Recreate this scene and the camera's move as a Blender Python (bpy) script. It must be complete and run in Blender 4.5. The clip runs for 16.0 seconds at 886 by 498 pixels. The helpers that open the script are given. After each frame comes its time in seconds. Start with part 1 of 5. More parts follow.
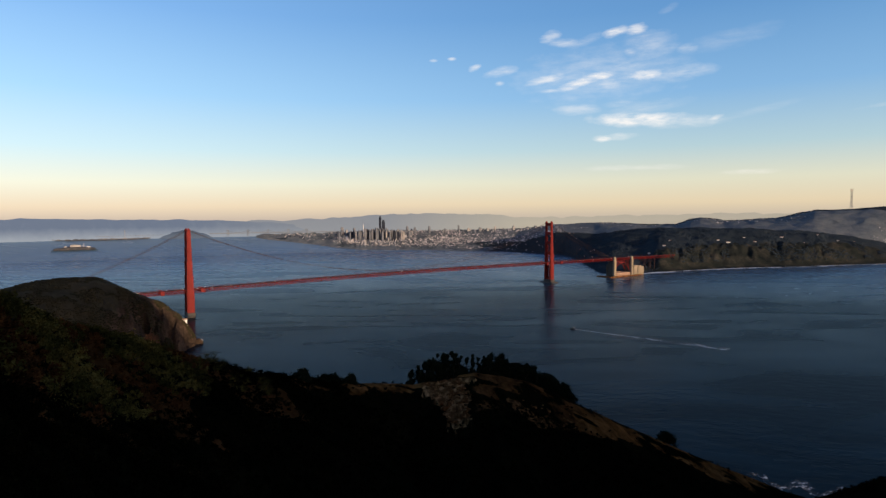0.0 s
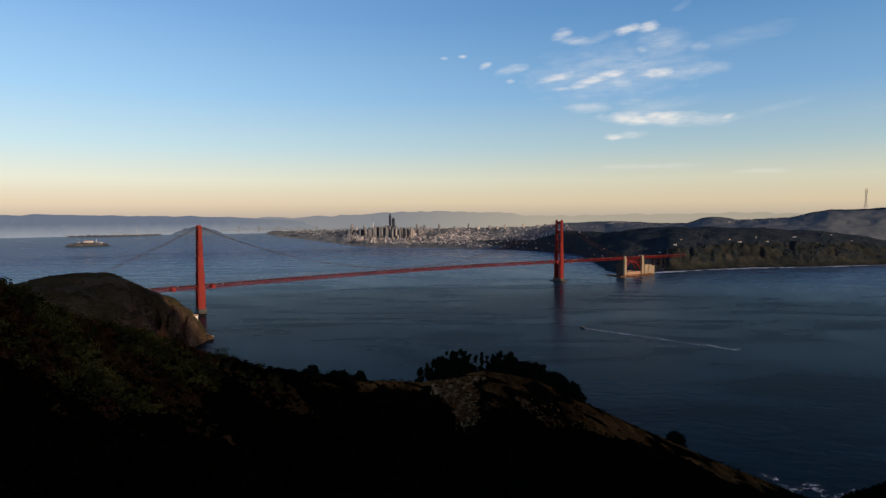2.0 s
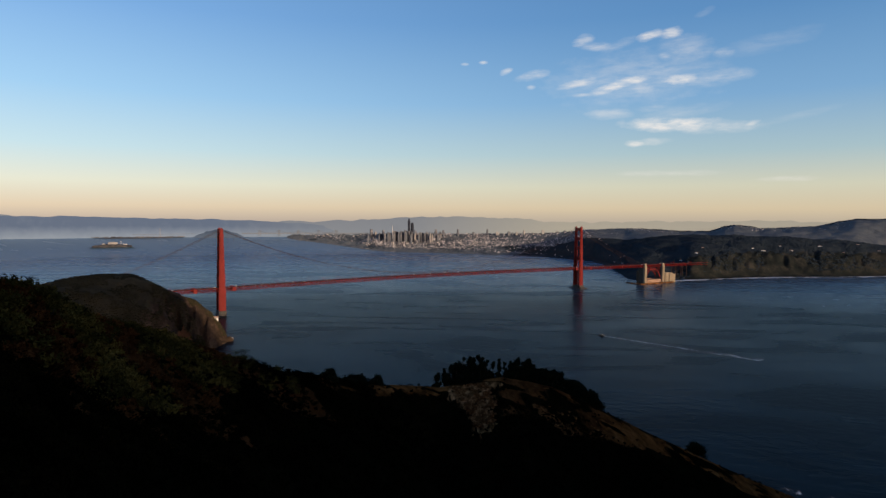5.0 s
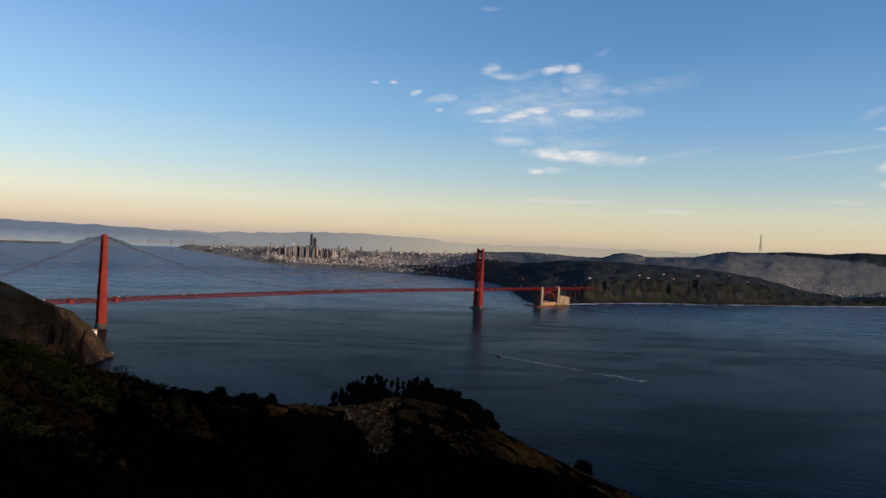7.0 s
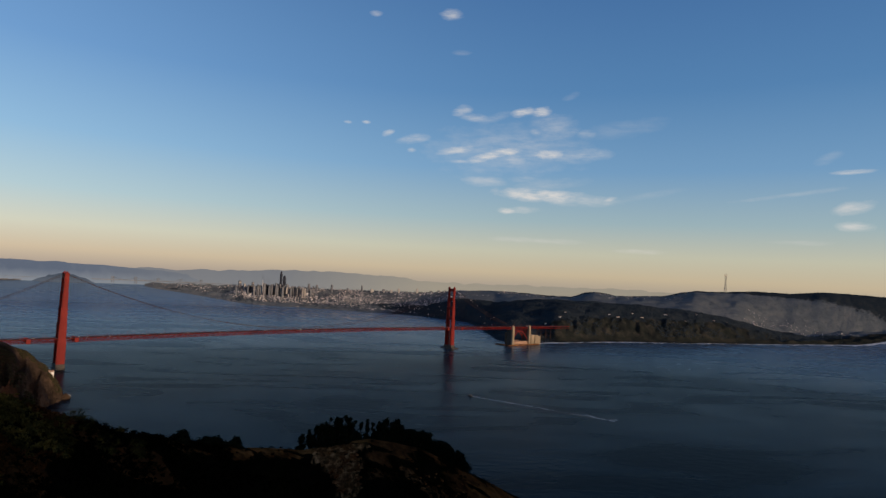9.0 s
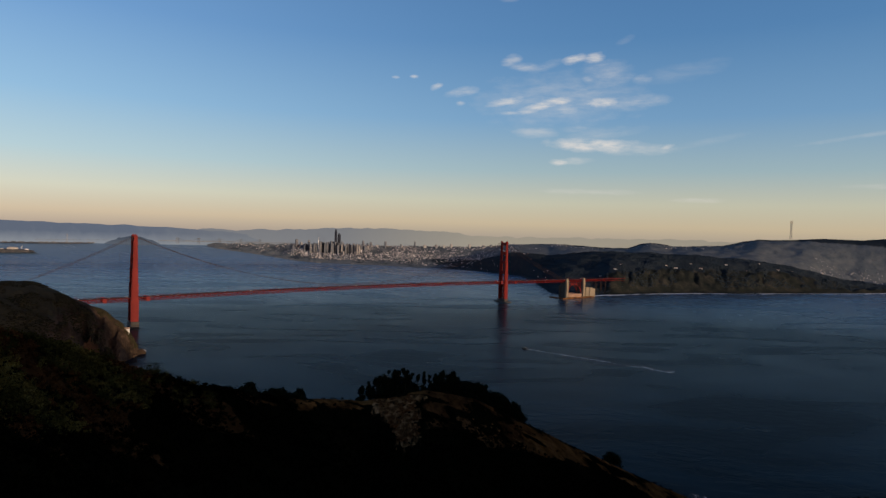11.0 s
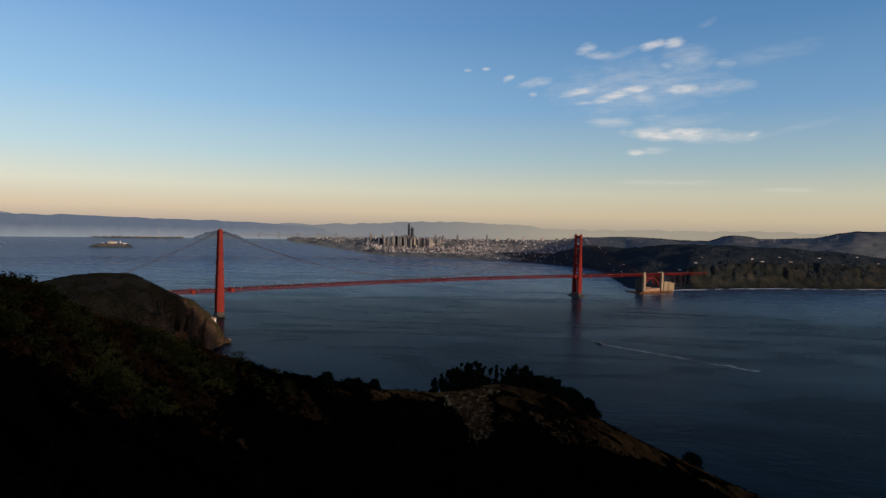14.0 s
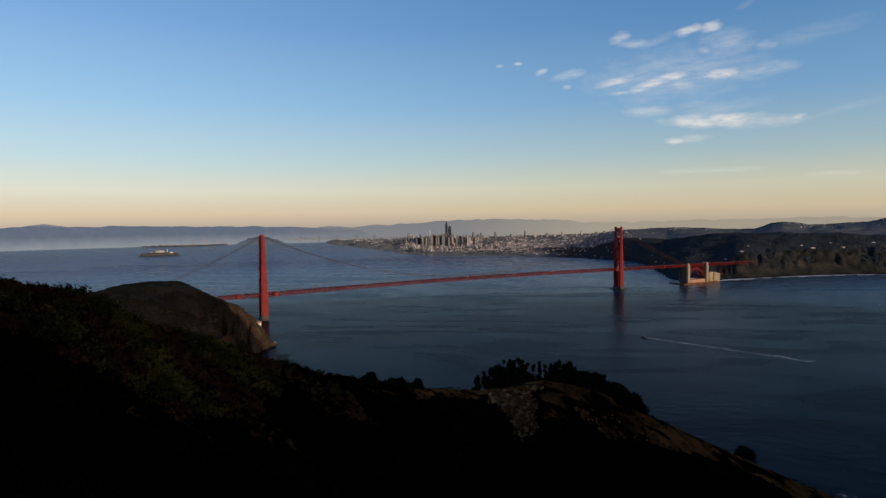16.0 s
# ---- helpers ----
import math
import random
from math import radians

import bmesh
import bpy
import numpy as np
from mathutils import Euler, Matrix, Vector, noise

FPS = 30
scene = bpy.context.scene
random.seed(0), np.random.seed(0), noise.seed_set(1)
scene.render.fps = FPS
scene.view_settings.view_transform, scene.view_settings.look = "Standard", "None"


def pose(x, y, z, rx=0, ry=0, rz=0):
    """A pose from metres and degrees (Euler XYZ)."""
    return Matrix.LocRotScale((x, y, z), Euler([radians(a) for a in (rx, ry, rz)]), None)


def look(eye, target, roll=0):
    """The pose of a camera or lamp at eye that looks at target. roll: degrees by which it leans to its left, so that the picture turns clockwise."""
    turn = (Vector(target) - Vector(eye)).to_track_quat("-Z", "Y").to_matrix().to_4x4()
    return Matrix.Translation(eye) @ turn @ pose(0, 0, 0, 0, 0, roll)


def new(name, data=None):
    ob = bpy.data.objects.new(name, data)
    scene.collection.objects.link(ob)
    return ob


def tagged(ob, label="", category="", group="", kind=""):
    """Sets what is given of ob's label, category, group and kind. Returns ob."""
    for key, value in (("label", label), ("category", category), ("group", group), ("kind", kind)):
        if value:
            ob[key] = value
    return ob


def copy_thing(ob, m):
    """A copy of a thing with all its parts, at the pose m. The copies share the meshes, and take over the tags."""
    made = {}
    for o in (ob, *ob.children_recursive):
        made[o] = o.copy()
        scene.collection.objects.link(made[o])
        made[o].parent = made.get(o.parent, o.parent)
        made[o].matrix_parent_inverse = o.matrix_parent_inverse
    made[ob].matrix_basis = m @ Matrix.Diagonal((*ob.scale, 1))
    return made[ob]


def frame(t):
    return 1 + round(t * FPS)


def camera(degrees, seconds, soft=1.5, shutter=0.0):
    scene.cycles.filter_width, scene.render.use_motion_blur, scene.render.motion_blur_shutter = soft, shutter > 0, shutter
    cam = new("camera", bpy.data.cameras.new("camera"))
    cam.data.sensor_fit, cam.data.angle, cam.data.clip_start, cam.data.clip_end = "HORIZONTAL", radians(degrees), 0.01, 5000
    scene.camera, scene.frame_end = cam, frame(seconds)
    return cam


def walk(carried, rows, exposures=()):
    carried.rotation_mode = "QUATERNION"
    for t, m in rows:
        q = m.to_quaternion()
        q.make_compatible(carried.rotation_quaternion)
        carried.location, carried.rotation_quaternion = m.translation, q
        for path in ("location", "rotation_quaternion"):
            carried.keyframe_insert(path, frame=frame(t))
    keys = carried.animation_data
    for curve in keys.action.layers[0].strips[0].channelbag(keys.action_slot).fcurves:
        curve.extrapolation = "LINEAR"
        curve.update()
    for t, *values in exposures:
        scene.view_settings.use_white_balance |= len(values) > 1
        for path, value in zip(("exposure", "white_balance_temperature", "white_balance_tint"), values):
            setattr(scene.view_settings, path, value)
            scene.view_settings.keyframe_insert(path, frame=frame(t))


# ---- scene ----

# Metres; x to the right of the first view, y ahead, z up from the water. The eye stands 260 m over the strait.
EYE = 260.0
cam = camera(71.7, 16.0, soft=1.4)
PATH = [(0, 86.75, 0.55, -0.05), (0.5, 87.27, 0.77, 1.04), (1, 87.27, 0.43, 0.83), (1.5, 86.13, 0.30, 0.90), (2, 86.56, 0.26, 0.87),
        (2.5, 86.60, 0.22, 1.35), (3, 86.55, 0.21, 0.79), (3.5, 86.91, 0.24, 1.23), (4, 86.92, 0.09, 1.87), (4.2, 86.82, 0.0, 2.36),
        (6.3, 87.57, -0.60, 2.53), (6.5, 87.56, -0.03, 0.84), (7, 89.02, -2.82, -6.28), (7.5, 91.83, -0.97, -7.20), (8, 92.32, -2.36, -7.64),
        (8.5, 92.79, -3.02, -8.97), (10.8, 89.85, -1.46, -7.13), (11, 88.34, -1.69, -4.09), (11.5, 86.64, -2.00, 0.93), (12, 86.75, -2.24, 3.54),
        (12.5, 86.91, -2.16, 4.40), (13, 87.25, -2.15, 3.60), (13.5, 87.44, -1.57, 3.16), (14, 87.54, -1.34, 2.64), (14.5, 87.46, -1.30, 3.10),
        (15, 87.88, -0.86, 4.49), (15.5, 88.12, 0.14, 5.62), (16, 87.36, 0.85, 6.11)]
walk(cam, [(t, pose(0, 0, EYE, rx, ry, rz)) for t, rx, ry, rz in PATH],
     exposures=[(0, 0.4), (0.5, 0.24), (1.0, 0.2), (4.2, 0.15), (6.3, 0.18), (7.0, 0.2), (7.5, 0.15), (8.0, -0.1), (8.5, -0.13), (11, -0.12), (16, 0.0)])

# ---------------------------------------------------------------- light
SUN_AZ, SUN_EL = 138.0, 6.5          # degrees to the right of straight ahead; height over the horizon
sun_data = bpy.data.lights.new("sun", "SUN")
sun_data.energy, sun_data.angle, sun_data.color = 3.8, radians(0.6), (1.0, 0.74, 0.53)
sun = new("sun", sun_data)
sun.matrix_world = look((0, 0, 0), (-math.sin(radians(SUN_AZ)) * math.cos(radians(SUN_EL)),
                                    -math.cos(radians(SUN_AZ)) * math.cos(radians(SUN_EL)), -math.sin(radians(SUN_EL))))


def make_world():
    world = bpy.data.worlds.new("dusk_sky")
    scene.world = world
    world.use_nodes = True
    nt = world.node_tree
    nt.nodes.clear()
    N, L = nt.nodes.new, nt.links.new

    def math_node(op, a, b=None, c=None, clamp=False):
        n = N("ShaderNodeMath")
        n.operation, n.use_clamp = op, clamp
        for k, v in enumerate((a, b, c)):
            if v is None:
                continue
            if isinstance(v, (int, float)):
                n.inputs[k].default_value = v
            else:
                L(v, n.inputs[k])
        return n.outputs[0]

    def mix(fac, a, b):
        n = N("ShaderNodeMix")
        n.data_type = "RGBA"
        for k, v in ((0, fac), (6, a), (7, b)):
            if isinstance(v, (int, float, tuple)):
                n.inputs[k].default_value = v
            else:
                L(v, n.inputs[k])
        return n.outputs[2]

    tc = N("ShaderNodeTexCoord")
    sep = N("ShaderNodeSeparateXYZ")
    L(tc.outputs["Generated"], sep.inputs[0])
    x, y, z = sep.outputs
    flat = math_node("SQRT", math_node("ADD", math_node("MULTIPLY", x, x), math_node("MULTIPLY", y, y)))
    az = math_node("ARCTAN2", x, y)                              # radians to the right of ahead
    up = math_node("DIVIDE", z, math_node("MAXIMUM", flat, 0.02))  # tangent of the height
    # clear air: warm rim, pale band, blue above
    ramp = N("ShaderNodeValToRGB")
    L(math_node("MULTIPLY_ADD", math_node("ARCTANGENT", up), 1.0, 0.1, True), ramp.inputs[0])
    stops = SKY_STOPS
    while len(ramp.color_ramp.elements) < len(stops):
        ramp.color_ramp.elements.new(0.5)
    for e, (p, c) in zip(ramp.color_ramp.elements, stops):
        e.position, e.color = p, (*c, 1)
    ramp2 = N("ShaderNodeValToRGB")
    L(math_node("MULTIPLY_ADD", math_node("ARCTANGENT", up), 1.0, 0.1, True), ramp2.inputs[0])
    while len(ramp2.color_ramp.elements) < len(SKY_STOPS_LEFT):
        ramp2.color_ramp.elements.new(0.5)
    for e, (p, c) in zip(ramp2.color_ramp.elements, SKY_STOPS_LEFT):
        e.position, e.color = p, (*c, 1)
    side = math_node("MULTIPLY_ADD", math_node("COSINE", math_node("SUBTRACT", az, radians(-60))), 0.95, 0.0, True)
    side = math_node("POWER", side, 2.0)
    air = mix(side, ramp.outputs[0], ramp2.outputs[0])
    nish = N("ShaderNodeTexSky")
    nish.sky_type, nish.sun_disc = "NISHITA", False
    nish.sun_elevation, nish.sun_rotation = radians(SUN_EL), radians(SUN_AZ)
    nish.dust_density = 2.0
    scaled = N("ShaderNodeVectorMath")
    scaled.operation = "SCALE"
    L(nish.outputs[0], scaled.inputs[0])
    scaled.inputs[3].default_value = 0.08
    air = mix(0.88, scaled.outputs[0], air)
    # the low sun's own warm glow, behind the eye
    away = math_node("SUBTRACT", 1.0, math_node("COSINE", math_node("SUBTRACT", az, radians(SUN_AZ))))
    glow = math_node("MULTIPLY", math_node("EXPONENT", math_node("MULTIPLY", away, -4.0)),
                     math_node("EXPONENT", math_node("MULTIPLY", math_node("ABSOLUTE", up), -3.5)))
    glow = math_node("MULTIPLY", glow, math_node("SUBTRACT", 0.35, math_node("COSINE", az), None, True))
    air = mix(glow, air, (3.3, 1.75, 0.65, 1))
    # thin clouds, each a soft stretched patch broken up by noise
    vec = N("ShaderNodeCombineXYZ")
    L(az, vec.inputs[0]), L(up, vec.inputs[1])
    def noise_node(sx, sy, scale, detail):
        m = N("ShaderNodeMapping")
        m.inputs["Scale"].default_value = (sx, sy, 1)
        L(vec.outputs[0], m.inputs[0])
        n = N("ShaderNodeTexNoise")
        n.inputs["Scale"].default_value, n.inputs["Detail"].default_value = scale, detail
        n.inputs["Roughness"].default_value = 0.6
        L(m.outputs[0], n.inputs["Vector"])
        return n.outputs[0]
    wisps = noise_node(1, 4.0, 28, 6)
    shape = noise_node(1, 1.8, 22, 4)
    total = None
    for a, h, wide, high, tilt, dense in CLOUDS:
        dx = math_node("SUBTRACT", az, radians(a))
        dy = math_node("SUBTRACT", math_node("SUBTRACT", up, h), math_node("MULTIPLY", dx, tilt))
        ex, ey = math_node("DIVIDE", dx, radians(wide)), math_node("DIVIDE", dy, high)
        d = math_node("SQRT", math_node("ADD", math_node("MULTIPLY", ex, ex), math_node("MULTIPLY", ey, ey)))
        d = math_node("ADD", d, math_node("MULTIPLY_ADD", shape, 2.4, -1.3))
        m = math_node("MULTIPLY", math_node("SMOOTH_MIN", math_node("MULTIPLY", math_node("SUBTRACT", 1.75, d), 0.62), 0.8, 0.3), dense)
        m = math_node("MAXIMUM", m, 0.0)
        total = m if total is None else math_node("MAXIMUM", total, m)
    wis = math_node("MULTIPLY_ADD", wisps, 2.6, -0.6, True)
    cover = math_node("MULTIPLY", total, wis, None, True)
    air = mix(cover, air, CLOUD_COLOUR)
    bg = N("ShaderNodeBackground")
    L(air, bg.inputs[0])
    bg.inputs[1].default_value = SKY_STRENGTH
    out = N("ShaderNodeOutputWorld")
    L(bg.outputs[0], out.inputs[0])


SKY_STRENGTH = 1.0
# position: height in radians + 0.1
SKY_STOPS = [(0.0, (0.30, 0.28, 0.27)), (0.085, (0.42, 0.36, 0.31)), (0.115, (0.67, 0.55, 0.375)), (0.15, (0.63, 0.62, 0.485)),
             (0.20, (0.385, 0.525, 0.58)), (0.28, (0.195, 0.385, 0.625)), (0.40, (0.100, 0.258, 0.515)), (0.55, (0.066, 0.184, 0.425)), (0.75, (0.045, 0.12, 0.29)), (1.0, (0.025, 0.07, 0.18))]
SKY_STOPS_LEFT = [(0.0, (0.30, 0.28, 0.27)), (0.085, (0.45, 0.36, 0.33)), (0.115, (0.82, 0.66, 0.48)), (0.15, (0.86, 0.86, 0.72)),
                  (0.20, (0.625, 0.825, 0.91)), (0.28, (0.405, 0.685, 0.965)), (0.40, (0.233, 0.467, 0.85)), (0.55, (0.16, 0.34, 0.66)), (0.75, (0.07, 0.17, 0.38)), (1.0, (0.03, 0.08, 0.20))]
CLOUD_COLOUR = (0.80, 0.76, 0.72, 1)
# azimuth, tangent of height, half width in degrees, half height, tilt, density
WISPS = [(1, 0.2484, 0.27, 0.002, 0, 0.9), (-0.67, 0.246, 0.23, 0.0015, 0, 0.54), (3.07, 0.2334, 0.35, 0.0034, 0.3, 0.81), (5.45, 0.226, 1.08, 0.0047, 0.2, 0.59),
         (5.4, 0.2081, 0.27, 0.0027, 0, 0.54)]
UPPER_BANK = [(9.94, 0.2757, 0.62, 0.0062, 0.1, 0.64), (11.15, 0.2674, 1.22, 0.0047, -0.1, 0.51), (13.13, 0.2685, 1.07, 0.0046, 0.3, 0.3),
              (15.55, 0.278, 0.76, 0.0046, 0.15, 0.94), (17.45, 0.28, 0.58, 0.0052, 0.1, 0.85), (18.58, 0.2509, 1.46, 0.0149, 0, 0.36), (16.99, 0.2449, 0.5, 0.006, 0, 0.42),
              (19.13, 0.2559, 0.56, 0.0067, 0, 0.34), (21.64, 0.2429, 0.62, 0.0051, 0.05, 0.42), (16.48, 0.226, 1.16, 0.0053, 0, 0.42)]
MIDDLE_BANK = [(18.09, 0.2092, 1.02, 0.0051, 0, 1.08), (20.94, 0.2075, 2, 0.0075, 0.1, 0.38), (14.26, 0.214, 1.07, 0.0052, 0, 1.08), (12.4, 0.2029, 1.58, 0.0053, 0.28, 1.08),
               (9.54, 0.2116, 1.11, 0.0044, 0.2, 0.82), (10.15, 0.1934, 1.01, 0.0027, 0, 0.54), (15.19, 0.2, 0.77, 0.0069, 0, 0.54), (14.36, 0.2148, 4.52, 0.0261, 0.05, 0.3),
               (12.56, 0.1623, 1.28, 0.0053, 0, 0.46), (15.73, 0.1682, 0.86, 0.0035, 0.05, 0.28), (18.3, 0.1602, 1.85, 0.0068, 0.1, 0.28)]
LOWER_BANK = [(17.22, 0.1425, 2.57, 0.0069, -0.03, 1.15), (18.82, 0.1426, 1.48, 0.006, 0, 1), (21.97, 0.1357, 2.2, 0.0059, 0, 0.5), (23.78, 0.1377, 0.52, 0.0033, 0.25, 0.75),
              (26.61, 0.1436, 2.82, 0.0036, 0.2, 0.12), (14.68, 0.1159, 0.58, 0.0035, 0, 1.1), (15.94, 0.1176, 1.05, 0.0035, 0.05, 0.5), (24.64, 0.2506, 2.5, 0.0081, 0.15, 0.14),
              (26.48, 0.0572, 1.24, 0.0024, 0, 0.4), (17.07, 0.069, 2.82, 0.003, 0, 0.3)]
OUTER_CLOUDS = [(20.12, 0.3065, 0.44, 0.004, 0.3, 0.18), (1.27, 0.4304, 0.38, 0.0034, 0, 0.51), (8.54, 0.4382, 0.7, 0.0062, 0, 0.75), (9.75, 0.3752, 0.54, 0.0027, 0, 0.19),
                (42.55, 0.175, 0.91, 0.0022, 0.02, 0.81), (38.65, 0.1458, 2.56, 0.0023, 0.12, 0.22), (42.47, 0.1238, 0.91, 0.0055, 0.15, 0.72),
                (42.7, 0.1001, 0.81, 0.0044, 0, 0.81), (39.09, 0.0766, 1.35, 0.0023, 0, 0.26), (40.9, 0.1957, 0.66, 0.0045, 0.3, 0.19)]
CLOUDS = WISPS + UPPER_BANK + MIDDLE_BANK + LOWER_BANK + OUTER_CLOUDS
make_world()


# ---------------------------------------------------------------- helpers for materials and meshes
def material(name, colours, scale=1.0, rough=0.85, bump=0.0, bump_scale=None, metal=0.0, spec=0.3, detail=6, vec="Object", random_tone=0.0, squash=(1, 1, 1)):
    """Noise-mixed paint at two scales: colours = dark, mid, light."""
    m = bpy.data.materials.new(name)
    m.use_nodes = True
    nt = m.node_tree
    N, L = nt.nodes.new, nt.links.new
    b = nt.nodes["Principled BSDF"]
    tc = N("ShaderNodeTexCoord")
    mp = N("ShaderNodeMapping")
    mp.inputs["Scale"].default_value = squash
    L(tc.outputs[vec], mp.inputs[0])
    big, fine = N("ShaderNodeTexNoise"), N("ShaderNodeTexNoise")
    big.inputs["Scale"].default_value, big.inputs["Detail"].default_value = scale, detail
    fine.inputs["Scale"].default_value, fine.inputs["Detail"].default_value = scale * 9, 4
    L(mp.outputs[0], big.inputs["Vector"]), L(mp.outputs[0], fine.inputs["Vector"])
    mixf = N("ShaderNodeMath")
    mixf.operation = "MULTIPLY_ADD"
    L(fine.outputs[0], mixf.inputs[0])
    mixf.inputs[1].default_value = 0.45
    L(big.outputs[0], mixf.inputs[2])
    last = mixf.outputs[0]
    if random_tone:
        geo = N("ShaderNodeNewGeometry")
        add = N("ShaderNodeMath")
        add.operation = "MULTIPLY_ADD"
        L(geo.outputs["Random Per Island"], add.inputs[0])
        add.inputs[1].default_value = random_tone
        L(last, add.inputs[2])
        sub = N("ShaderNodeMath")
        sub.operation = "SUBTRACT"
        L(add.outputs[0], sub.inputs[0])
        sub.inputs[1].default_value = random_tone / 2
        last = sub.outputs[0]
    ramp = N("ShaderNodeValToRGB")
    L(last, ramp.inputs[0])
    ramp.color_ramp.elements.new(0.5)
    for e, p, c in zip(ramp.color_ramp.elements, (0.48, 0.72, 0.98), colours):
        e.position, e.color = p, (*c, 1)
    L(ramp.outputs[0], b.inputs["Base Color"])
    b.inputs["Roughness"].default_value, b.inputs["Metallic"].default_value = rough, metal
    b.inputs["Specular IOR Level"].default_value = spec
    if bump:
        bp = N("ShaderNodeBump")
        bp.inputs["Strength"].default_value, bp.inputs["Distance"].default_value = 1.0, bump
        src = big
        if bump_scale:
            src = N("ShaderNodeTexNoise")
            src.inputs["Scale"].default_value, src.inputs["Detail"].default_value = bump_scale, 5
            L(mp.outputs[0], src.inputs["Vector"])
        L(src.outputs[0], bp.inputs["Height"])
        L(bp.outputs[0], b.inputs["Normal"])
    return m


def layered_material(name, base, layers, scale, bump, bump_scale, edge=0.5, squash=(1, 1, 1)):
    """Ground cover over ground cover: each layer = (attribute that says how much, colours, noise scale), with ragged borders."""
    m = bpy.data.materials.new(name)
    m.use_nodes = True
    nt = m.node_tree
    N, L = nt.nodes.new, nt.links.new
    b = nt.nodes["Principled BSDF"]
    tc, mp = N("ShaderNodeTexCoord"), N("ShaderNodeMapping")
    mp.inputs["Scale"].default_value = squash
    L(tc.outputs["Object"], mp.inputs[0])

    def noise_at(k, detail, rough=0.6):
        n = N("ShaderNodeTexNoise")
        n.inputs["Scale"].default_value, n.inputs["Detail"].default_value, n.inputs["Roughness"].default_value = k, detail, rough
        L(mp.outputs[0], n.inputs["Vector"])
        return n.outputs[0]

    def tone(colours, k):
        add, ramp = N("ShaderNodeMath"), N("ShaderNodeValToRGB")
        add.operation = "MULTIPLY_ADD"
        L(noise_at(k * 7, 4), add.inputs[0])
        add.inputs[1].default_value = 0.5
        L(noise_at(k, 5), add.inputs[2])
        L(add.outputs[0], ramp.inputs[0])
        ramp.color_ramp.elements.new(0.5)
        for e, p, c in zip(ramp.color_ramp.elements, (0.52, 0.75, 0.98), colours):
            e.position, e.color = p, (*c, 1)
        return ramp.outputs[0]
    col = tone(base, scale)
    for attribute, colours, k in layers:
        at, add, rng_node, mx = N("ShaderNodeAttribute"), N("ShaderNodeMath"), N("ShaderNodeMapRange"), N("ShaderNodeMix")
        at.attribute_name = attribute
        add.operation = "MULTIPLY_ADD"
        L(noise_at(k * 2.2, 6, 0.7), add.inputs[0])
        add.inputs[1].default_value = edge * 2
        L(at.outputs["Fac"], add.inputs[2])
        rng_node.inputs["From Min"].default_value, rng_node.inputs["From Max"].default_value = 0.42 + edge, 0.64 + edge
        L(add.outputs[0], rng_node.inputs[0])
        mx.data_type = "RGBA"
        L(rng_node.outputs[0], mx.inputs[0]), L(col, mx.inputs[6]), L(tone(colours, k), mx.inputs[7])
        col = mx.outputs[2]
    L(col, b.inputs["Base Color"])
    b.inputs["Roughness"].default_value, b.inputs["Specular IOR Level"].default_value = 0.95, 0.0
    bp = N("ShaderNodeBump")
    bp.inputs["Distance"].default_value = bump
    L(noise_at(bump_scale, 6, 0.65), bp.inputs["Height"]), L(bp.outputs[0], b.inputs["Normal"])
    return m


def set_weight(me, attribute, values):
    me.attributes.new(attribute, "FLOAT", "POINT").data.foreach_set("value", np.ascontiguousarray(values, np.float32).ravel())


def grid_mesh(name, P, mat, wrap=False, smooth=True):
    """P: (rows, columns, 3) points."""
    a, b = P.shape[:2]
    idx = np.arange(a * b).reshape(a, b)
    if wrap:
        idx = np.concatenate([idx, idx[:, :1]], 1)
    q = np.stack([idx[:-1, :-1], idx[:-1, 1:], idx[1:, 1:], idx[1:, :-1]], -1).reshape(-1, 4)
    return quads_mesh(name, P.reshape(-1, 3), q, mat, smooth)


def quads_mesh(name, V, Q, mat, smooth=False):
    me = bpy.data.meshes.new(name)
    k = Q.shape[1]
    me.vertices.add(len(V))
    me.vertices.foreach_set("co", np.asarray(V, np.float32).ravel())
    me.loops.add(Q.size)
    me.loops.foreach_set("vertex_index", Q.astype(np.int32).ravel())
    me.polygons.add(len(Q))
    me.polygons.foreach_set("loop_start", np.arange(0, Q.size, k, dtype=np.int32))
    if smooth:
        me.polygons.foreach_set("use_smooth", np.ones(len(Q), bool))
    me.materials.append(mat)
    me.update(calc_edges=True)
    me.validate()
    return me


def part(name, bm, mat, parent, label=""):
    """Links a bmesh (or a ready mesh) as one object under a thing or a part."""
    if isinstance(bm, bmesh.types.BMesh):
        me = bpy.data.meshes.new(name)
        bm.to_mesh(me)
        bm.free()
        me.materials.append(mat)
    else:
        me = bm
    ob = new(name, me)
    ob.parent = parent
    if label:
        tagged(ob, label)
    return ob


def thing(name, at=(0, 0, 0), label="", category="", group="", kind="", turn=0.0):
    e = new(name)
    e.matrix_world = pose(*at, 0, 0, turn)
    return tagged(e, label, category, group, kind)


def box(bm, x0, x1, y0, y1, z0, z1, bevel=0.0):
    vs = [bm.verts.new((x, y, z)) for z in (z0, z1) for x, y in ((x0, y0), (x1, y0), (x1, y1), (x0, y1))]
    fs = [bm.faces.new([vs[i] for i in f]) for f in ((3, 2, 1, 0), (4, 5, 6, 7), (0, 1, 5, 4), (1, 2, 6, 5), (2, 3, 7, 6), (3, 0, 4, 7))]
    if bevel:
        bmesh.ops.bevel(bm, geom=list({e for f in fs for e in f.edges}), offset=bevel, segments=1, affect="EDGES")
    return bm


